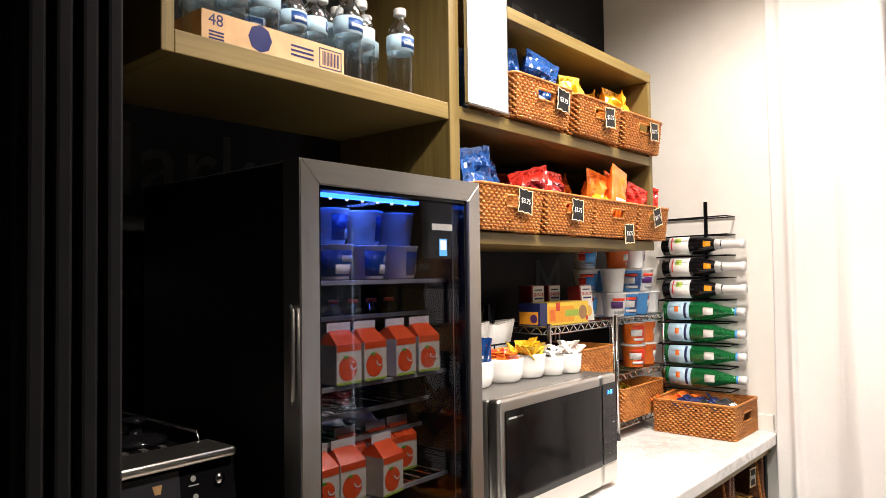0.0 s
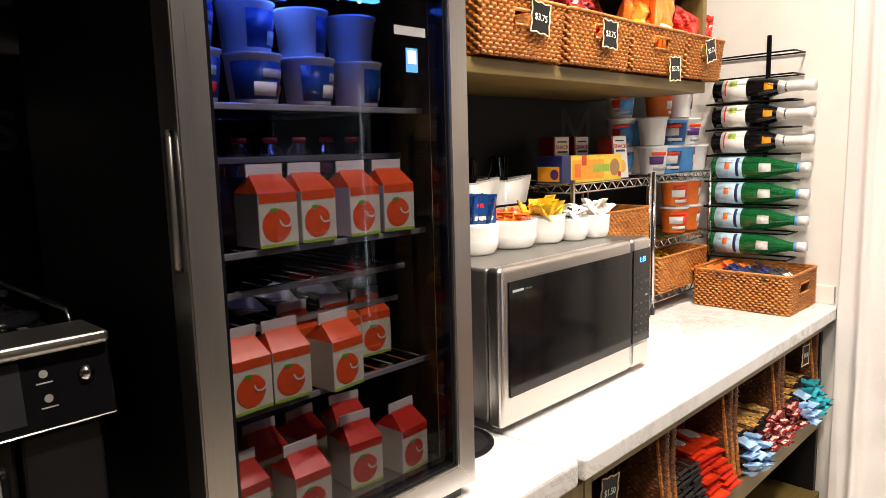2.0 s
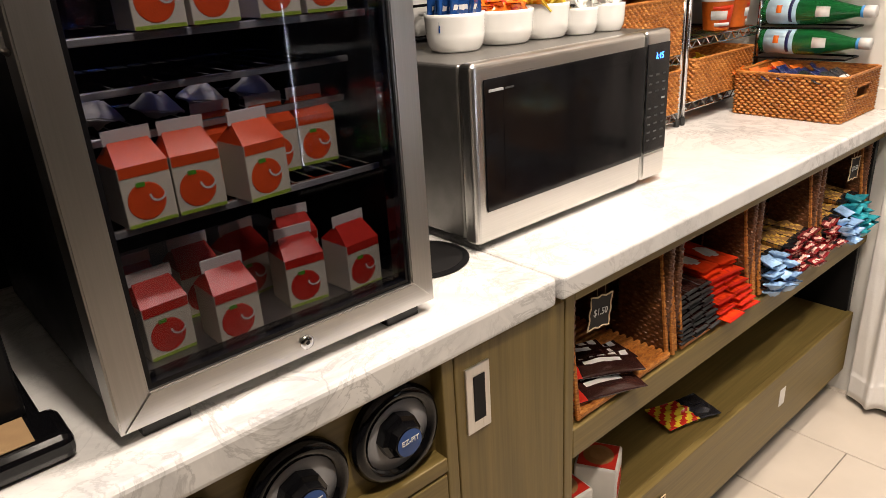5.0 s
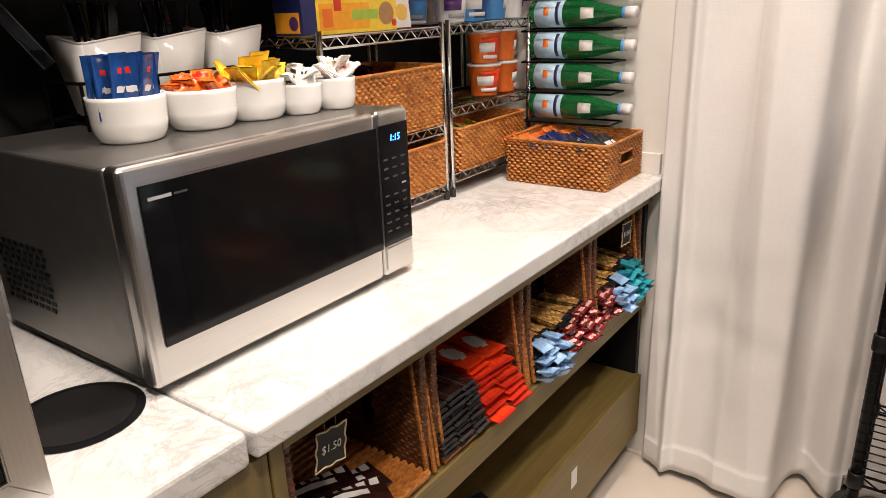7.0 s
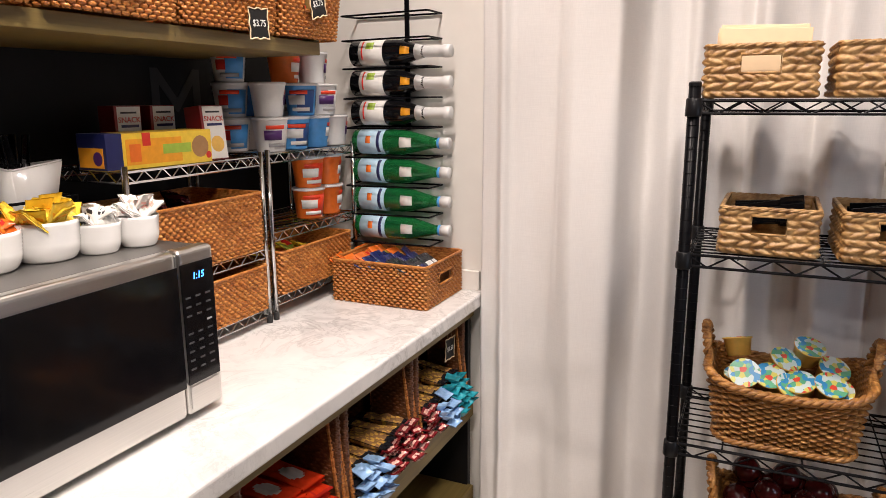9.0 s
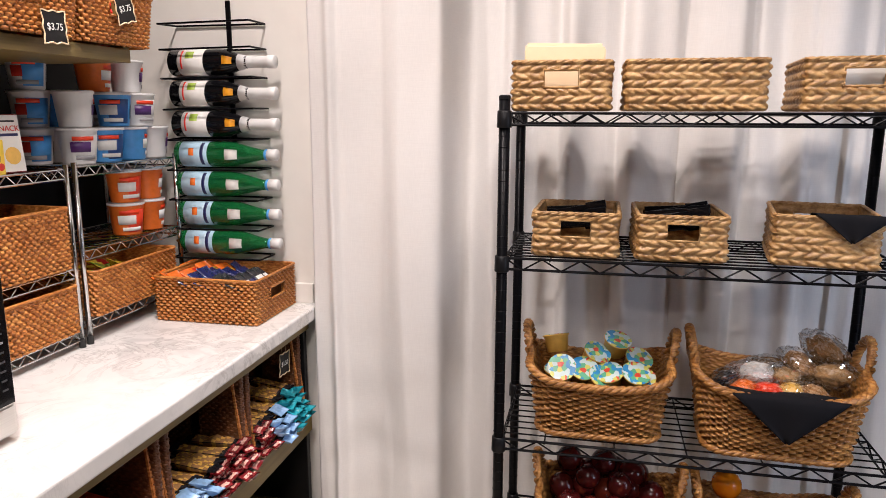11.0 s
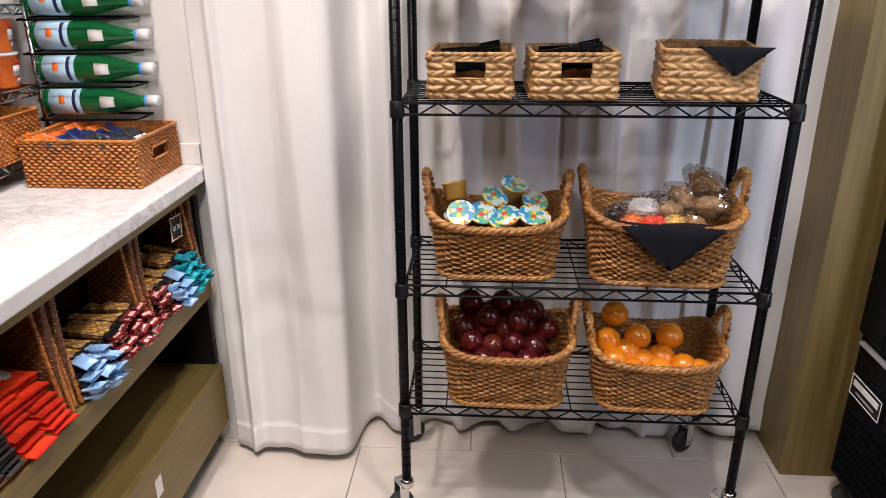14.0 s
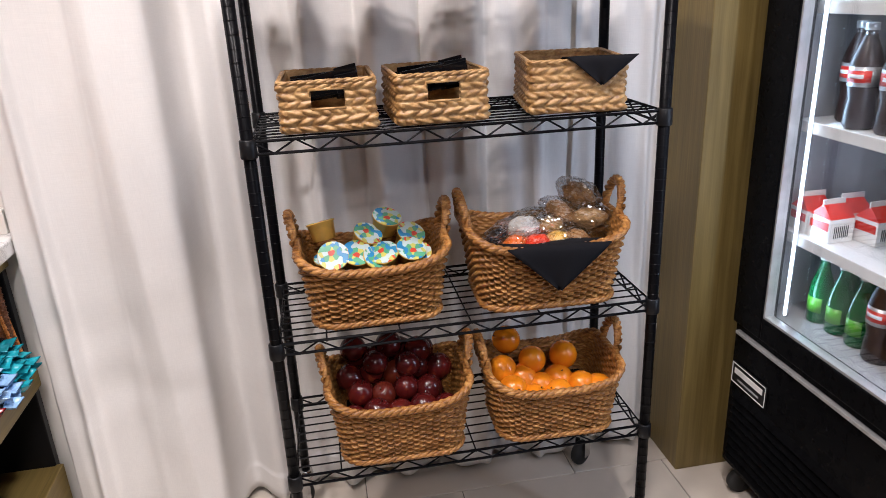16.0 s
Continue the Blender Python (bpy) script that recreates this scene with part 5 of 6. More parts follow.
# ---- wall wine rack ----
wr = thing("wine_rack", (0, 0, 0), "black wire wall rack holding seven bottles lying flat", "wine rack")
part("spine", box(-1.044, -1.030, END - 0.010, END - 0.002, 1.43, 1.83, 0.002), "black_metal", wr)
for z in [1.655 - 0.0865 * k for k in range(7)] + [1.735, 1.805]:
    z0 = z - 0.042
    part("loop", tube([(-1.205, END - 0.006, z0), (-1.205, END - 0.10, z0 - 0.004), (-0.925, END - 0.10, z0), (-0.925, END - 0.006, z0)], 0.003, 6), "black_metal", wr, smooth=False)
    part("loop", tube([(-1.205, END - 0.006, z0 + 0.0), (-0.925, END - 0.006, z0)], 0.003, 6), "black_metal", wr)


def wine_bottle(at):
    b = thing("wine_bottle", at, "dark sparkling cider bottle with white foil neck and cream label", "bottle", "dark bottles in the wall rack")
    part("glass", lathe([(0.03, 0), (0.0365, 0.004), (0.037, 0.15), (0.034, 0.175), (0.022, 0.21), (0.0155, 0.24), (0.0148, 0.29)], 24), "gloss_black", b, smooth=True)
    part("label", arc_patch(0.0374, 0.0374, 0.035, 0.115, 0, 180, 18), "paper", b, smooth=True)
    part("seal", arc_patch(0.0378, 0.0378, 0.06, 0.085, 50, 85, 6), "lime", b, smooth=True)
    part("print", arc_patch(0.0378, 0.0378, 0.045, 0.05, 40, 130, 8), "red", b, smooth=True)
    part("neck_label", arc_patch(0.0355, 0.0262, 0.172, 0.198, 72, 112, 8), "amber", b, smooth=True)
    part("foil", lathe([(0.023, 0.21), (0.0165, 0.235), (0.0160, 0.295), (0.0185, 0.298), (0.0185, 0.318), (0.016, 0.32)], 20), "plastic_white", b, smooth=True)
    return b


def water_glass_bottle(at):
    b = thing("mineral_water_bottle", at, "green mineral water bottle with pale blue star label", "bottle", "green bottles in the wall rack")
    part("glass", lathe([(0.03, 0), (0.036, 0.004), (0.037, 0.02), (0.037, 0.16), (0.033, 0.19), (0.022, 0.235), (0.015, 0.265), (0.014, 0.285)], 24), "green_glass", b, smooth=True)
    lab = part("label", arc_patch(0.0374, 0.0374, 0.022, 0.110, 0, 180, 18), "pale", b, smooth=True)
    part("star_print", arc_patch(0.0379, 0.0379, 0.052, 0.068, 70, 104, 6), "orange", lab, smooth=True)
    part("print", arc_patch(0.0379, 0.0379, 0.088, 0.098, 40, 150, 8), "navy", lab, smooth=True)
    part("medal", arc_patch(0.0366, 0.0315, 0.165, 0.202, 72, 122, 8), "paper", b, smooth=True)
    part("cap", lathe([(0.0165, 0.285), (0.0165, 0.312), (0.015, 0.314)], 20), "plastic_white", b, smooth=True)
    part("collar", lathe([(0.0162, 0.277), (0.0162, 0.284)], 20), "sky", b, smooth=True)
    return b


LIE = Matrix.Rotation(radians(90), 4, "Y") @ Matrix.Rotation(radians(-190), 4, "Z")
for maker, ks in ((wine_bottle, (0, 1, 2)), (water_glass_bottle, (3, 4, 5, 6))):
    one = None
    for k in ks:
        m = T((-1.192, END - 0.055, 1.655 - 0.0865 * k)) @ LIE
        one = maker(m) if one is None else copy_thing(one, m) and one

# ---- baskets and sweets in the display cabinet ----
cub = thing("display_basket", T((-1.02, 1.541, 0.625)), "dark rattan basket lying open towards the front, walls coloured as shaded", "basket", "tilted baskets in the display cabinet")


def tilted_basket(c):
    w, h, d = 0.335, 0.245, 0.27
    side = woven(d, 0.016, h, rattan_relief, r=0.006, holes=((0, 0.03, 0.06, 0.19), (2, 0.03, 0.06, 0.19)), wall=0.001)
    for y in (-w / 2 + 0.010, w / 2 - 0.010):
        # walls in the shade-coloured rattan; edge rods and floor keep the lit tone
        part("side_wall", side, "rattan_shaded", c, at=T((0.062, y, 0)))
        part("edge_rod", tube([(0.200, y - 0.007, 0.0), (0.172, y - 0.007, h)], 0.005, 6), "rattan", c)
        part("edge_rod", tube([(0.206, y + 0.007, 0.0), (0.178, y + 0.007, h)], 0.005, 6), "rattan", c)
    part("back_wall", woven(0.016, w - 0.05, h, rattan_relief, r=0.006, wall=0.001), "rattan_shaded", c, at=T((-0.09, 0, 0)))
    base = part("floor", box(-0.08, 0.21, -w / 2 + 0.02, w / 2 - 0.02, 0.0, 0.008, 0.002), "rattan", c)
    rod = mesh_of(tube([(0, -w / 2 + 0.02, 0), (0, w / 2 - 0.02, 0)], 0.006, 6), "rod")
    for k in range(16):
        part("rod", rod, "rattan", base, at=(0.205 - k * 0.018, 0, 0.009))


tilted_basket(cub)
for y in (1.889, 2.237, 2.583):
    copy_thing(cub, T((-1.02, y, 0.625)))
CX = F - 0.005


def bar(name, at, w, l, t, seed, mats, label, group, band=(0.25, 0.75)):
    return pouch(name, at, w, l, t, seed, mats, label, "candy bar", group, band, 0.004, callable(band))


FLAT = lambda x, y, z, a=0: T((x, y, z)) @ Rz(a) @ Matrix.Rotation(radians(-90), 4, "Y") @ Rz(90)
CANDY = lambda u, v: (1 if int(v * 14) % 2 and u > 0.72 else 1 if 0.45 < u < 0.62 and 0.2 < v < 0.7 else 2 if v > 0.8 and u < 0.5 else 0)
for x, y, z, a in ((0.004, 1.560, 0.644, 68), (-0.070, 1.630, 0.646, 76), (-0.085, 1.580, 0.662, 66), (-0.012, 1.585, 0.664, 60)):
    bar("candy_bar", FLAT(CX + x, y, z, a), 0.078, 0.16, 0.022, 70 + int(z * 1000) % 3, ("brown_foil", "chalk_white", "red_foil"), "brown and white candy packet lying in a basket", "candy packets", CANDY)
lambda_edge = lambda u, v: v < 0.04 or v > 0.96 or (0.3 < u < 0.36 and v < 0.8)
lambda_logo = lambda u, v: ((u - 0.5) / 0.32) ** 2 + ((v - 0.4) / 0.2) ** 2 < 1
for st, y in enumerate((1.752, 1.803, 1.852)):
    for k in range(10):
        bar("chocolate_bar", FLAT(CX + 0.008 - 0.003 * k + rng.uniform(-0.004, 0.004), y + rng.uniform(-0.003, 0.003), 0.640 + 0.0098 * k, rng.uniform(-4, 4)), 0.048, 0.15, 0.0095, 80 + st, ("brown_foil", "key_print"), "stacked dark brown chocolate bar in silver-edged wrapper", "dark chocolate bars", lambda_edge)
for st, y in enumerate((1.915, 1.985)):
    for k in range(9):
        bar("wafer_bar", FLAT(CX + 0.022 - 0.008 * k + rng.uniform(-0.008, 0.008), y + rng.uniform(-0.006, 0.006), 0.640 + 0.0125 * k, rng.uniform(-12, 3)), 0.068, 0.16, 0.012, 84 + st, ("scarlet_foil", "chalk_white") if k > 6 else ("scarlet_foil", "red_foil"), "stacked bright red wafer bar in shiny wrapper", "red wafer bars", lambda_logo if k > 6 else lambda_edge)
for y0, n, tip, lab in ((2.10, 3, "lightblue", "nut bar in clear wrapper with a light blue end"), (2.235, 3, "pink", "nut bar in clear wrapper with a red-white end"), (2.335, 2, "apple", "nut bar in clear wrapper with a red-dotted end"), (2.445, 2, "apple", "nut bar in clear wrapper with a red-dotted end"), (2.525, 2, "lightblue", "nut bar in clear wrapper with a light blue end"), (2.61, 3, "teal", "nut bar in clear wrapper with a teal end")):
    for i in range(n):
        for k in range(5 if tip == "teal" else 4):
            b = thing("nut_bar", T((CX + 0.020 - 0.009 * k + rng.uniform(-0.010, 0.010), y0 + 0.04 * i + rng.uniform(-0.004, 0.004), 0.636 + 0.019 * k)) @ Rz(rng.uniform(-10, 10)) @ Matrix.Rotation(radians(rng.uniform(-3, 5)), 4, "Y"), lab, "nut bar", "nut bars in the display baskets")
            key = ("nut", i % 3)
            if key not in POUCHES:
                POUCHES[key] = bag_mesh(0.034, 0.15, 0.021, 500 + i, ("dark_foil", "bread_foil", "juice_foil"), lambda u, v: (1 if (int(v * 14) + int(u * 5)) % 3 else 2) if 0.15 < v < 0.85 else 0, 0.010, 8, 14)
            part("wrapper", POUCHES[key], "tan", b, at=FLAT(0.0, 0, 0.011) @ Rz(0))
            key = ("tip", tip)
            if key not in POUCHES:
                POUCHES[key] = bag_mesh(0.037, 0.042 if tip in ("teal", "lightblue") else 0.026, 0.013, 520, (tip + "_foil" if tip != "pink" else "apple_foil", "pink"), (0.3, 0.6) if tip in ("pink", "apple") else None, 0.010, 8, 8)
            part("wrapper_end", POUCHES[key], "tan", b, at=FLAT(0.032 if tip in ("teal", "lightblue") else 0.016, 0, 0.011) @ tumble(rng, 0.3) @ Rz(0))
for y, a in ((1.475, -8), (2.665, -4)):
    t = chalk_tag((CX - 0.03, y, 0.775), "$1.50", tilt=a, w=0.062, h=0.062)
    part("cord", tube([(0.001, -0.012, 0.062), (0.0, -0.016, 0.105)], 0.0008, 4), "kraft", t)
    part("cord", tube([(0.001, 0.012, 0.062), (0.0, 0.008, 0.105)], 0.0008, 4), "kraft", t)
noodle = thing("noodle_box", T((-0.885, 1.555, 0.311)) @ Rz(28), "white and red noodle box with a food picture", "noodle box")
part("box", box(-0.045, 0.045, -0.045, 0.045, 0.0, 0.10, 0.004), "paper", noodle)
part("lid_print", box(-0.04, 0.04, -0.04, 0.04, 0.1002, 0.1012), "red", noodle)
part("food_print", lathe([(0, 0), (0.034, 0), (0.02, 0.003), (0, 0.002)], 16, m=T((0, 0, 0.101))), "bread", noodle)
part("side_print", box(0.0452, 0.046, -0.03, 0.03, 0.02, 0.06), "red", noodle)
copy_thing(noodle, T((-0.880, 1.425, 0.311)) @ Rz(-6))
pouch("candy_pouch", FLAT(-0.875, 2.005, 0.325, 72), 0.10, 0.16, 0.024, 96, ("dark_foil", "yellow_foil", "red_foil"), "dark and yellow-red candy pouch lying on the low shelf", "candy pouch", "", lambda u, v: 0 if v < 0.42 else 1 if int(u * 5 + v * 9) % 2 else 2, 0.010)
chalk_tag((F + 0.001, 1.66, 0.215), "$3.50", tilt=-8, w=0.055, h=0.055)
stick = thing("price_sticker", (F + 0.0005, 2.30, 0.205), "torn white paper sticker on the cabinet lip", "sticker")
part("paper", box(0, 0.0006, -0.02, 0.014, 0, 0.055), "paper", stick)

# ---- black wire shelving on casters ----
rack = thing("shelving_unit", (0, 0, 0), "black wire shelving unit on casters with four tiers", "shelving unit")
RX0, RX1, RY0, RY1 = -0.188, 0.693, 2.475, 2.825
for x in (RX0, RX1):
    for y in (RY0, RY1):
        p = part("post", tube([(x, y, 0.145), (x, y, 1.545)], 0.0127, 14), "black_metal", rack, smooth=True)
        bm = bmesh.new()
        for k in range(54):
            tube([(x + 0.0129 * math.cos(2 * math.pi * i / 14), y + 0.0129 * math.sin(2 * math.pi * i / 14), 0.17 + 0.0254 * k) for i in range(14)], 0.0006, 4, bm, closed=True)
        tagged(part("groove", bm, "black_metal", p), kind="stuff")
        part("cap", lathe([(0.0135, 1.545), (0.0135, 1.552), (0.010, 1.555)], 14, m=T((x, y, 0))), "black", p)
        for z in (1.515, 1.185, 0.735, 0.385):
            part("sleeve", lathe([(0.0165, z - 0.032), (0.0175, z - 0.03), (0.0165, z + 0.004), (0.0145, z + 0.006)], 14, m=T((x, y, 0))), "black", p, smooth=True)
        c = part("caster", lathe([(0.014, 0.12), (0.019, 0.122), (0.019, 0.142), (0.014, 0.146)], 14, m=T((x, y, 0))), "chrome", rack, smooth=True)
        dx, dy = (-0.022, 0.02)
        wheel = lathe([(0.012, -0.014), (0.036, -0.013), (0.040, -0.006), (0.040, 0.006), (0.036, 0.013), (0.012, 0.014)], 28, m=T((x + dx, y + dy, 0.0405)) @ Rz(35) @ Matrix.Rotation(radians(90), 4, "X"))
        part("wheel", wheel, "rubber", c, smooth=True)
        bm = bmesh.new()
        for s in (-1, 1):
            plate = box(-0.014, 0.014, s * 0.019 - 0.0012, s * 0.019 + 0.0012, -0.005, 0.085, 0.001)
            plate.transform(T((x + dx * 0.8, y + dy * 0.8, 0.0405)) @ Rz(35))
            join(bm, plate)
        plate = box(-0.018, 0.026, -0.021, 0.021, 0.083, 0.087, 0.001)
        plate.transform(T((x + dx * 0.6, y + dy * 0.6, 0.0405)) @ Rz(35))
        join(bm, plate)
        part("fork", bm, "chrome", c)
for z in (1.515, 1.185, 0.735, 0.385):
    wire_shelf(rack, RX0 + 0.006, RX1 - 0.006, RY0, RY1, z, "black_metal", "y", 0.026, 0.026, 0.042, 0.0027)
G = "woven hyacinth baskets on the shelving unit"
H2 = ((0, 0.070, 0.046, 0.086), (2, 0.095, 0.052, 0.088))
hb = basket("hyacinth", 0.190, 0.235, 0.100, T((-0.022, 2.605, 1.191)) @ Rz(-1), "tan water-hyacinth basket of black plastic cutlery", G, H2)
copy_thing(hb, T((0.208, 2.605, 1.191)) @ Rz(1))
hb3 = basket("hyacinth", 0.205, 0.25, 0.108, T((0.520, 2.615, 1.191)) @ Rz(-9), "tan water-hyacinth basket with a black napkin over its edge", G, ((2, 0.085, 0.056, 0.088),))
basket("hyacinth", 0.212, 0.26, 0.105, T((-0.066, 2.612, 1.520)), "tan water-hyacinth basket holding manila envelopes", G, ((0, 0.075, 0.050, 0.088),))
basket("hyacinth", 0.285, 0.24, 0.105, T((0.216, 2.605, 1.520)), "long tan water-hyacinth basket on the top shelf", G)
basket("hyacinth", 0.215, 0.26, 0.105, T((0.548, 2.612, 1.520)) @ Rz(-5), "tan water-hyacinth basket of white paper napkins", G, ((0, 0.075, 0.050, 0.088),))
for k in range(10):
    env = thing("envelope", T((-0.066 + rng.uniform(-0.008, 0.008), 2.515 + 0.018 * k, 1.526)) @ Matrix.Rotation(radians(-3), 4, "X") @ Matrix.Rotation(radians(rng.uniform(-2, 2)), 4, "Y"), "manila paper bag filed in a basket", "paper bag", "manila bags in the top basket")
    hh = 0.135 + 0.004 * (k % 4)
    part("sheet", box(-0.085, 0.085, 0, 0.003, 0, hh, 0.0008), "manila", env)
for k in range(16):
    nap = thing("paper_napkin", T((0.548, 2.505 + 0.012 * k, 1.526)) @ Rz(-5) @ Matrix.Rotation(radians(rng.uniform(-3, 1)), 4, "X"), "white folded paper napkin standing in a basket", "napkin", "paper napkins in the top basket")
    part("paper", box(-0.08, 0.08, 0, 0.009, 0, 0.085 + 0.012 * (k > 8), 0.002), "paper", nap)
for k in range(40):
    c = k % 2
    copy_thing(kn, T(((-0.095, 0.135)[c], 2.61 + rng.uniform(-0.08, 0.07), 1.238 + 0.0013 * k)) @ Rz(90 + rng.uniform(-12, 12)) @ Matrix.Rotation(radians(rng.uniform(78, 90)), 4, "X") @ Matrix.Diagonal((1, 1, 0.85, 1)))


def napkin(at, w, drop, label):
    """A cloth laid over a basket's front rim, its corner hanging down."""
    bm = bmesh.new()
    n = 14
    grid = []
    for j in range(n + 1):
        t = j / n
        row = []
        for i in range(n + 1):
            u = i / n - 0.5
            if t < 0.35:
                q = (1 - t / 0.35)
                row.append(bm.verts.new((u * w, q * 0.10 + 0.002, -0.030 * q * q + 0.006 * math.sin(9 * u) * q)))
            else:
                s = (t - 0.35) / 0.65
                row.append(bm.verts.new((u * w * (1 - s * 0.97), -0.016 - 0.004 * math.sin(6 * u) - 0.006 * min(1, s * 6), -s * drop + 0.004)))
        grid.append(row)
    for a, b in zip(grid, grid[1:]):
        for i in range(n):
            bm.faces.new((a[i], a[i + 1], b[i + 1], b[i]))
    c = thing("cloth_napkin", at, label, "napkin")
    ob = part("cloth", bm, "napkin", c, smooth=True)
    s = ob.modifiers.new("thick", "SOLIDIFY")
    s.thickness = 0.002


napkin(T((0.550, 2.490, 1.306)) @ Rz(-9), 0.15, 0.060, "black cloth napkin hanging over the basket rim")

wb1 = willow_basket(0.290, 0.225, 0.136, T((0.045, 2.620, 0.741)), "brown willow basket with twisted handles, full of fruit cups")
willow_basket(0.315, 0.235, 0.150, T((0.452, 2.607, 0.741)) @ Rz(-2), "brown willow basket with twisted handles, full of wrapped pastries")
willow_basket(0.290, 0.225, 0.148, T((0.080, 2.585, 0.391)) @ Rz(-1), "brown willow basket with twisted handles, full of apples")
willow_basket(0.285, 0.225, 0.138, T((0.468, 2.585, 0.391)) @ Rz(-2), "brown willow basket with twisted handles, full of oranges")
napkin(T((0.455, 2.470, 0.902)) @ Rz(-2), 0.24, 0.105, "black cloth napkin hanging over the willow basket rim")


def inlay(name, x, y, z, w, d, label):
    i = thing(name, (x, y, z), label, "cloth")
    part("cloth", box(-w / 2, w / 2, -d / 2, d / 2, 0, 0.012, 0.005), "napkin", i)


inlay("basket_liner", 0.045, 2.620, 0.79, 0.26, 0.19, "black cloth lining the willow basket of cups")
inlay("basket_liner", 0.452, 2.607, 0.81, 0.28, 0.20, "black cloth lining the willow basket of pastries")
inlay("basket_liner", 0.080, 2.585, 0.44, 0.26, 0.19, "black cloth lining the willow basket of apples")
inlay("basket_liner", 0.468, 2.585, 0.44, 0.25, 0.19, "black cloth lining the willow basket of oranges")


def fruit_cup(at):
    c = thing("fruit_cup", at, "clear fruit cup with orange pieces and a bright film lid", "fruit cup", "fruit cups in the willow basket")
    part("cup", lathe([(0.025, 0), (0.027, 0.002), (0.032, 0.040), (0.035, 0.042), (0.035, 0.045)], 24), "juice", c, smooth=True)
    part("lid", lathe([(0.0345, 0.0452), (0.0345, 0.0462), (0, 0.0466)], 24), "lid_print", c, "film lid with a bright fruit print")
    return c


fc = fruit_cup(T((-0.045, 2.580, 0.875)) @ Matrix.Rotation(radians(50), 4, "X"))
for x, y, z, rx, ry in ((-0.060, 2.655, 0.905, -18, -10), (0.005, 2.58, 0.866, 35, 5), (0.035, 2.565, 0.852, 30, 25), (0.025, 2.62, 0.892, 25, 20), (0.080, 2.65, 0.915, 20, 12), (0.075, 2.57, 0.858, 25, -8), (0.125, 2.575, 0.862, 30, 10), (0.13, 2.64, 0.878, 28, 16), (-0.055, 2.59, 0.842, 10, 0), (0.155, 2.585, 0.845, 30, -12), (0.05, 2.61, 0.845, 15, 0)):
    copy_thing(fc, T((x, y, z)) @ Matrix.Rotation(radians(rx), 4, "X") @ Matrix.Rotation(radians(ry), 4, "Y") @ Rz(rng.uniform(0, 360)))

for k, (x, y, z, c, r) in enumerate(((0.345, 2.60, 0.885, "dark", 1.0), (0.375, 2.545, 0.885, "orange", 1.0), (0.425, 2.535, 0.888, "scarlet", 1.0), (0.475, 2.535, 0.885, "juice", 1.0), (0.525, 2.535, 0.885, "bread", 1.0), (0.415, 2.60, 0.905, "paper", 1.25), (0.475, 2.59, 0.905, "tan", 1.1), (0.515, 2.63, 0.925, "bread", 1.2), (0.575, 2.59, 0.918, "tan", 1.25), (0.575, 2.66, 0.955, "bread", 1.35), (0.440, 2.665, 0.895, "tan", 1.2), (0.380, 2.66, 0.88, "pink", 1.0))):
    p = thing("wrapped_pastry", T((x, y, z)) @ tumble(rng, 0.6) @ Matrix.Scale(r, 4), "pastry in clear crinkled film", "pastry", "wrapped pastries in the willow basket")
    bm = bmesh.new()
    bmesh.ops.create_icosphere(bm, subdivisions=3, radius=1)
    for v in bm.verts:
        q = 1 + 0.22 * noise.noise(v.co * 2 + Vector((k, 0, 0)))
        v.co = Vector((v.co.x * 0.033, v.co.y * 0.027, v.co.z * 0.021)) * q
    part("pastry", bm, c, p, smooth=True)
    bm = bmesh.new()
    bmesh.ops.create_icosphere(bm, subdivisions=4, radius=1)
    for v in bm.verts:
        q = 1.10 + 0.32 * abs(noise.noise(v.co * 4 + Vector((k, 3, 0)))) + 0.9 * max(0, abs(v.co.x) - 0.82)
        v.co = Vector((v.co.x * 0.038, v.co.y * 0.031, v.co.z * 0.025)) * q
    f = part("film", bm, "film", p)
    f.visible_shadow = False


def fruit(name, r, mat, label, group, spots, squash):
    bm = lathe([(0.0, 0.88), (0.10, 0.86), (0.3, 0.94), (0.55, 0.86), (0.82, 0.58), (0.98, 0.15), (0.97, -0.2), (0.80, -0.6), (0.5, -0.86), (0.25, -0.95), (0.1, -0.88), (0.0, -0.86)] if squash else
               [(0.0, 1.0), (0.08, 0.985), (0.12, 1.0), (0.4, 0.92), (0.7, 0.71), (0.92, 0.38), (1.0, 0.0), (0.92, -0.38), (0.7, -0.71), (0.4, -0.92), (0.1, -0.99), (0.0, -0.98)], 24)
    bm.transform(Matrix.Scale(r, 4))
    me = mesh_of(bm, name, True)
    me.materials.append(mat)
    stem = mesh_of(tube([(0, 0, r * 0.86), (0.003, 0, r * 1.12)], 0.0015, 5), "stem")
    stem.materials.append(M["brown"])
    for x, y, z in spots:
        t = thing(name, T((x, y, z)) @ tumble(rng, 1.2) @ Matrix.Scale(rng.uniform(0.93, 1.06), 4), label, name, group)
        part("flesh", me, None, t)
        part("stem", stem, None, t)


def skin(name, a, b, c, scale, bump):
    n = Nodes(name)
    info = n.tree.nodes.new("ShaderNodeObjectInfo")
    base = n.ramp(n.noise(scale, 5), [(0.3, a), (0.62, b), (0.8, c)])
    n.color(n.mix(0.25, base, n.ramp(info.outputs["Random"], [(0, a), (0.75, b), (1, c)])))
    return n.set(Roughness=0.22).bump(n.noise(260), bump, 0.0008).mat


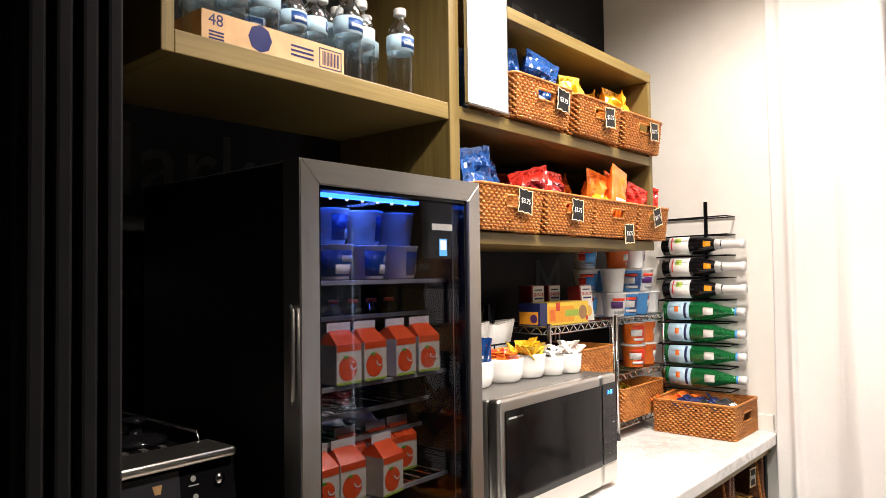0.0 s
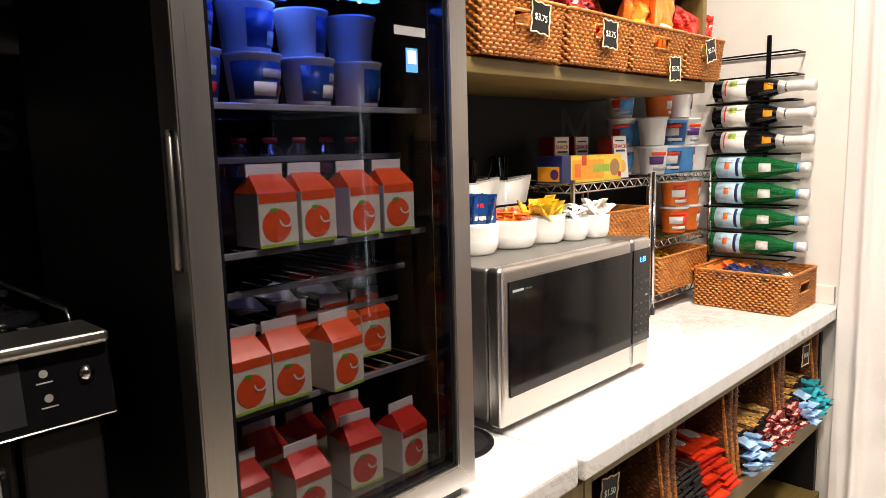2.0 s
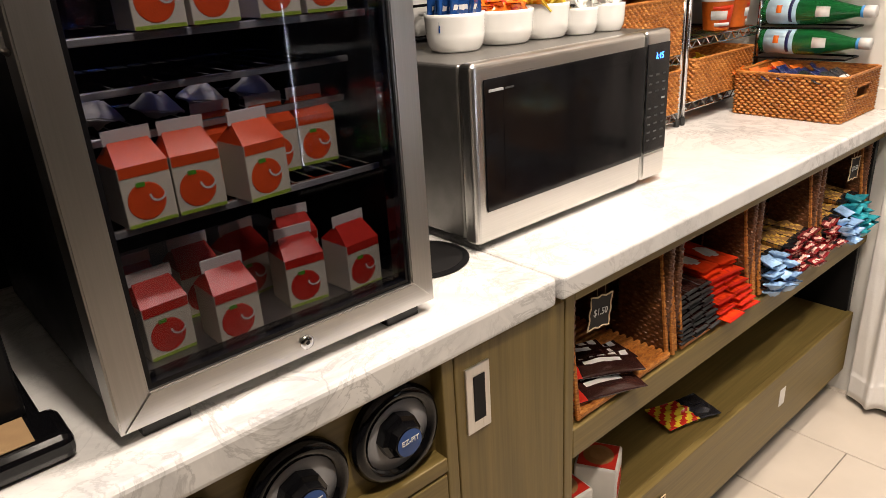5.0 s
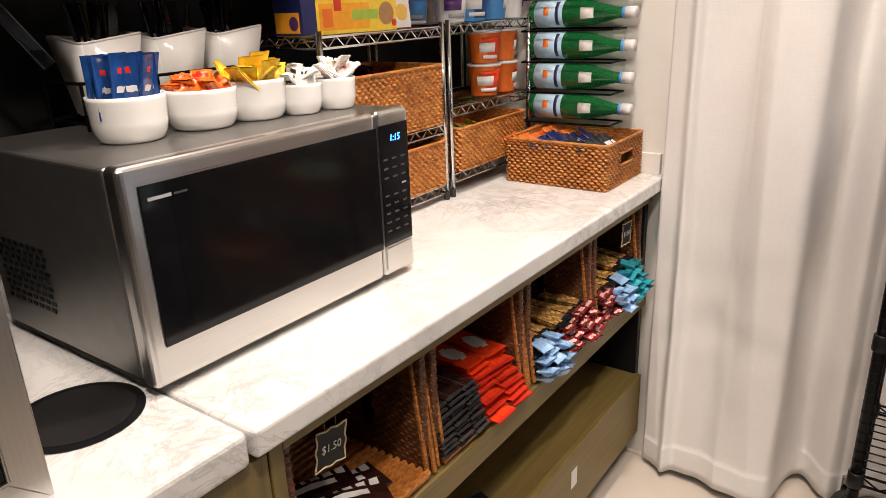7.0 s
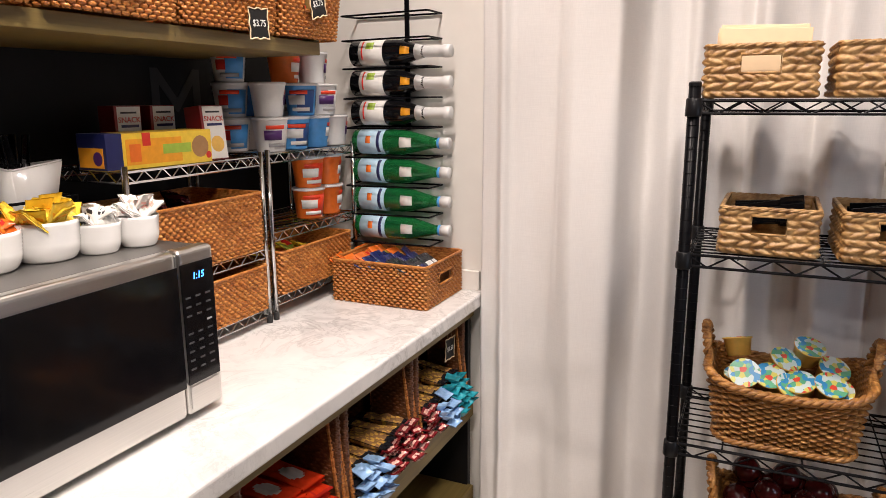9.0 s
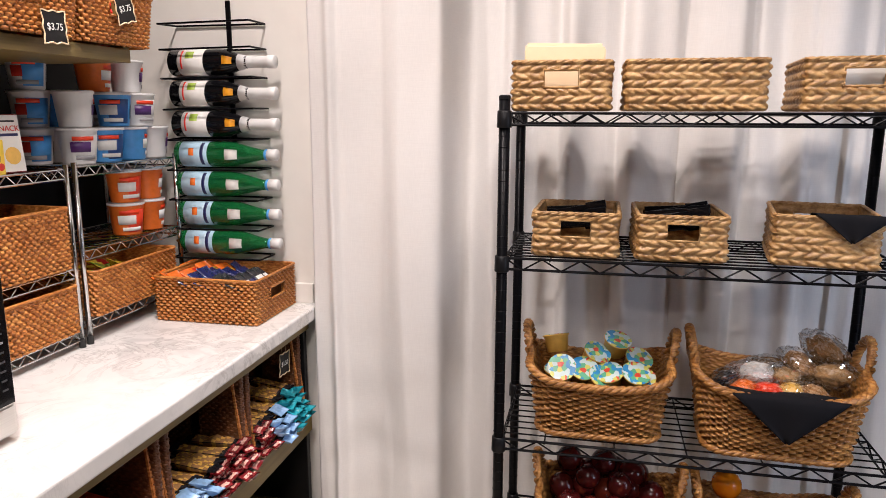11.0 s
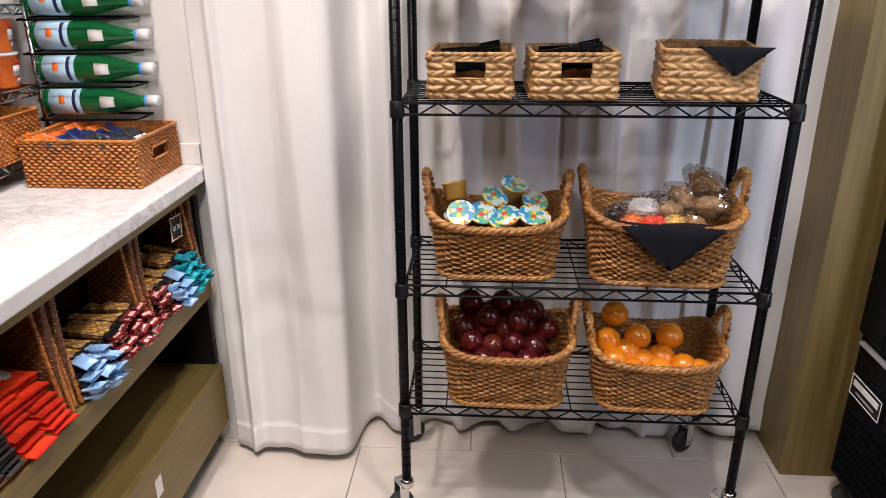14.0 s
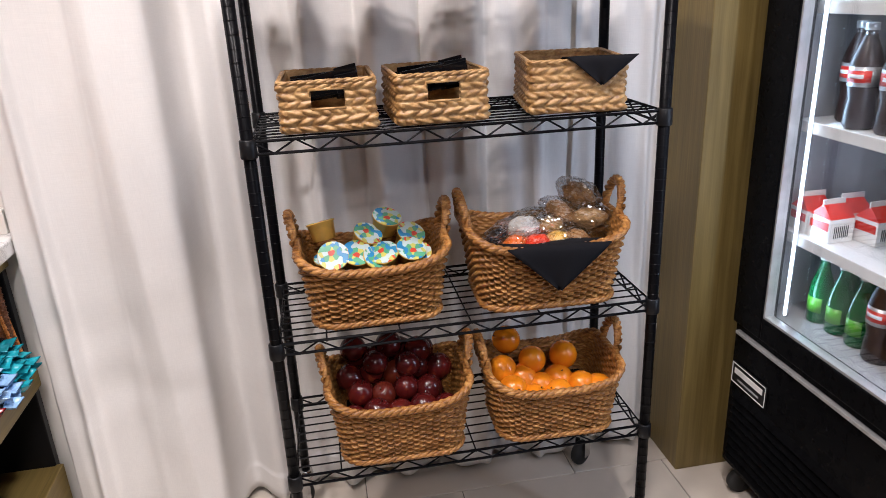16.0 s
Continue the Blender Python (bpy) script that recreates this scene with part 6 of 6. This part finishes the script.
apple_skin = skin("apple_skin", (0.020, 0.003, 0.004), (0.10, 0.008, 0.007), (0.46, 0.09, 0.025), 16, 0.03)
orange_skin = skin("orange_skin", (0.68, 0.17, 0.004), (0.76, 0.25, 0.007), (0.82, 0.40, 0.015), 25, 0.35)
spots = [(-0.035 + 0.056 * i + 0.022 * (j % 2), 2.505 + 0.054 * j, 0.500 + 0.026 * j + 0.010 * ((i * 3 + j) % 2)) for j in range(4) for i in range(5 - (j % 2))]
spots += [(-0.02, 2.645, 0.615), (0.07, 2.65, 0.612), (0.14, 2.63, 0.598), (0.03, 2.60, 0.592), (0.11, 2.59, 0.582)]
fruit("apple", 0.0345, apple_skin, "dark red shiny apple in a willow basket", "apples in the willow basket", spots, True)
spots = [(0.360, 2.525, 0.510), (0.350, 2.585, 0.535), (0.410, 2.505, 0.490), (0.375, 2.640, 0.590), (0.430, 2.590, 0.550), (0.475, 2.510, 0.492), (0.515, 2.595, 0.550), (0.540, 2.525, 0.497), (0.580, 2.515, 0.485), (0.44, 2.545, 0.495), (0.40, 2.57, 0.510), (0.49, 2.56, 0.50)]
fruit("orange", 0.038, orange_skin, "ripe orange with dimpled skin in a willow basket", "oranges in the willow basket", spots, False)

# ---- tall glass-door cooler ----
co = thing("upright_cooler", (1.035, 2.295, 0), "black upright glass-door cooler lit white inside", "cooler")
CW, CZ0, CZ1 = 0.365, 0.09, 1.98
for s in (-1, 1):
    part("side_panel", box(0.045, 0.66, s * CW - (0.03 if s > 0 else 0), s * CW + (0.03 if s < 0 else 0), CZ0, CZ1, 0.003), "cooler_black", co)
part("top_panel", box(0.0, 0.66, -CW + 0.03, CW - 0.03, 1.86, CZ1, 0.003), "cooler_black", co)
part("back_panel", box(0.62, 0.65, -CW + 0.03, CW - 0.03, CZ0, 1.86), "grey", co)
part("inner_floor", box(0.05, 0.62, -CW + 0.03, CW - 0.03, 0.585, 0.60), "grey", co)
for s in (-1, 1):
    part("liner", box(0.05, 0.62, s * (CW - 0.034) - 0.003, s * (CW - 0.034) + 0.003, 0.60, 1.86), "grey", co)
base = part("grille", box(0.012, 0.05, -CW, CW, CZ0, 0.545, 0.004), "cooler_black", co)
for k in range(9):
    bm = box(-0.006, 0.006, -CW + 0.05, CW - 0.03, -0.012, 0.012, 0.002)
    bm.transform(T((0.010, 0, 0.125 + 0.026 * k)) @ Matrix.Rotation(radians(35), 4, "Y"))
    part("louvre", bm, "cooler_black", base)
part("trim", box(-0.002, 0.012, -CW + 0.02, CW - 0.02, 0.520, 0.530, 0.002), "silver", base)
bd = part("badge", box(0.006, 0.011, 0.195, 0.352, 0.365, 0.430, 0.002), "black", base, "black badge with a pale frame")
for a in ((0.197, 0.350, 0.367, 0.369), (0.197, 0.350, 0.426, 0.428), (0.197, 0.199, 0.367, 0.428), (0.348, 0.350, 0.367, 0.428)):
    part("badge_line", box(0.0045, 0.006, *a), "chalk_white", bd)
part("badge_print", box(0.0045, 0.006, 0.210, 0.338, 0.398, 0.415, 0.0002), "chalk_white", bd)
part("badge_print", box(0.0045, 0.006, 0.225, 0.32, 0.380, 0.385, 0.0002), "grey", bd)
cd = new("door")
cd.parent = co
for a in ((-CW, -CW + 0.06, 0.55, 1.86), (CW - 0.122, CW, 0.55, 1.86), (-CW + 0.06, CW - 0.122, 0.55, 0.612), (-CW + 0.06, CW - 0.122, 1.80, 1.86)):
    part("door_frame", box(0.0, 0.044, *a, 0.004), "cooler_black", cd)
for a in ((-CW + 0.06, CW - 0.122, 0.612, 0.618), (CW - 0.128, CW - 0.122, 0.618, 1.80)):
    part("door_trim", box(0.004, 0.03, *a), "silver", cd)
cp = part("glass", box(0.014, 0.019, -CW + 0.06, CW - 0.122, 0.618, 1.80), "clear", cd)
cp.visible_shadow = False
tubeled = part("light_tube", box(0.05, 0.058, CW - 0.141, CW - 0.133, 0.62, 1.82, 0.003), "white_led", co, "glowing white LED tube")
cl = bpy.data.lights.new("cooler_light", "AREA")
cl.shape, cl.size, cl.size_y, cl.energy, cl.color = "RECTANGLE", 0.03, 1.15, 1.5, (0.55, 0.78, 1.0)
lo = new("cooler_light", cl)
lo.matrix_world = look((1.12, 2.29 + CW - 0.145, 1.22), (1.45, 2.2, 1.22))
jamb = bpy.data.lights.new("cooler_jamb_light", "AREA")
jamb.shape, jamb.size, jamb.size_y, jamb.energy, jamb.color = "RECTANGLE", 0.04, 1.15, 4.2, (0.74, 0.84, 1.0)
jl = new("cooler_jamb_light", jamb)
jl.matrix_world = look((1.095, 2.295 - CW + 0.09, 1.20), (0.25, 2.80, 1.20))
for z in (1.385, 1.113, 0.832):
    s = part("shelf", box(0.075, 0.60, -CW + 0.04, CW - 0.04, z - 0.012, z, 0.001), "plastic_white", co)
    part("price_rail", box(0.066, 0.0745, -CW + 0.045, CW - 0.06, z - 0.022, z + 0.006, 0.002), "plastic_white", s)
    part("bracket", box(0.08, 0.5, CW - 0.038, CW - 0.0305 - 0.006, z - 0.04, z - 0.0125), "grey", s)


def cola(at):
    b = thing("cola_bottle", at, "dark cola bottle with silver and red label", "bottle", "cola bottles in the cooler")
    part("body", lathe([(0.028, 0), (0.033, 0.008), (0.032, 0.04), (0.029, 0.065), (0.033, 0.09), (0.034, 0.14), (0.030, 0.16), (0.019, 0.19), (0.0125, 0.205), (0.0125, 0.215)], 24), "cola", b, smooth=True)
    part("neck", lathe([(0.0127, 0.2), (0.0127, 0.218)], 16), "water", b, smooth=True)
    lab = part("label", arc_patch(0.0346, 0.0346, 0.095, 0.138, 0, 360, 24), "silver", b, smooth=True)
    part("print", arc_patch(0.035, 0.035, 0.104, 0.130, 120, 240, 12), "red", lab, smooth=True)
    part("print", arc_patch(0.0354, 0.0354, 0.113, 0.122, 150, 215, 8), "chalk_white", lab, smooth=True)
    part("cap", lathe([(0.0145, 0.214), (0.0145, 0.228), (0.013, 0.23)], 18), "silver", b, smooth=True)
    return b


ck = cola(T((1.20, 2.535, 1.114)))
for x, y, z, a in ((1.16, 2.46, 1.114, 10), (1.235, 2.45, 1.114, -12), (1.17, 2.375, 1.114, 20), (1.24, 2.36, 1.114, 0), (1.17, 2.295, 1.114, -8), (1.24, 2.27, 1.114, 30), (1.17, 2.30, 0.601, 8), (1.24, 2.27, 0.601, -20), (1.17, 2.215, 0.601, 4), (1.24, 2.18, 0.601, 15), (1.17, 2.12, 0.601, 0)):
    copy_thing(ck, T((x, y, z)) @ Rz(a))


def green_bottle(at):
    b = thing("green_bottle", at, "small green glass bottle with a pale cap", "bottle", "green bottles in the cooler")
    part("glass", lathe([(0.026, 0), (0.029, 0.004), (0.029, 0.09), (0.022, 0.12), (0.012, 0.15), (0.011, 0.17)], 20), "green_glass", b, smooth=True)
    part("label", arc_patch(0.0294, 0.0294, 0.03, 0.07, 120, 240, 12), "green", b, smooth=True)
    part("cap", lathe([(0.013, 0.168), (0.013, 0.182), (0.012, 0.183)], 16), "paper", b, smooth=True)
    return b


gb = green_bottle(T((1.18, 2.515, 0.601)))
for x, y in ((1.18, 2.445), (1.18, 2.375), (1.25, 2.51), (1.25, 2.44), (1.25, 2.37)):
    copy_thing(gb, T((x, y, 0.601)))


def milk(at):
    c = thing("milk_carton", at, "small white and red milk carton with a gable top", "carton", "milk cartons in the cooler")
    a = 0.035
    part("body", box(-a, a, -a, a, 0, 0.06, 0.001), "paper", c)
    bm = bmesh.new()
    v = [bm.verts.new(p) for p in ((-a, -a, 0.06), (a, -a, 0.06), (a, a, 0.06), (-a, a, 0.06), (-a + 0.006, 0, 0.09), (a - 0.006, 0, 0.09))]
    for f in ((0, 1, 5, 4), (2, 3, 4, 5), (1, 2, 5), (3, 0, 4), (0, 3, 2, 1)):
        bm.faces.new([v[i] for i in f])
    part("gable", bm, "red", c)
    part("fin", box(-a + 0.003, a - 0.003, -0.0012, 0.0012, 0.086, 0.102), "paper", c)
    part("print", box(-a - 0.0006, -a, -0.03, 0.03, 0.03, 0.05), "red", c)
    for k in range(8):
        part("barcode_line", box(-0.022 + 0.0055 * k, -0.0195 + 0.0055 * k, -a - 0.0006, -a, 0.012, 0.042), "dark", c)
    return c


mk = milk(T((1.165, 2.50, 0.833)) @ Rz(4))
for x, y, a in ((1.24, 2.53, 0), (1.165, 2.575, -3), (1.25, 2.45, 5), (1.20, 2.27, 3), (1.20, 2.19, -4)):
    copy_thing(mk, T((x, y, 0.833)) @ Rz(a))
for x in (0.06, 0.58):
    for s in (-1, 1):
        c = part("caster", box(x - 0.02, x + 0.02, s * (CW - 0.05) - 0.02, s * (CW - 0.05) + 0.02, 0.06, CZ0, 0.002), "chrome", co)
        part("wheel", lathe([(0.01, -0.012), (0.036, -0.011), (0.038, 0), (0.036, 0.011), (0.01, 0.012)], 24, m=T((x - 0.015, s * (CW - 0.05), 0.0385)) @ Matrix.Rotation(radians(90), 4, "X")), "rubber", c, smooth=True)
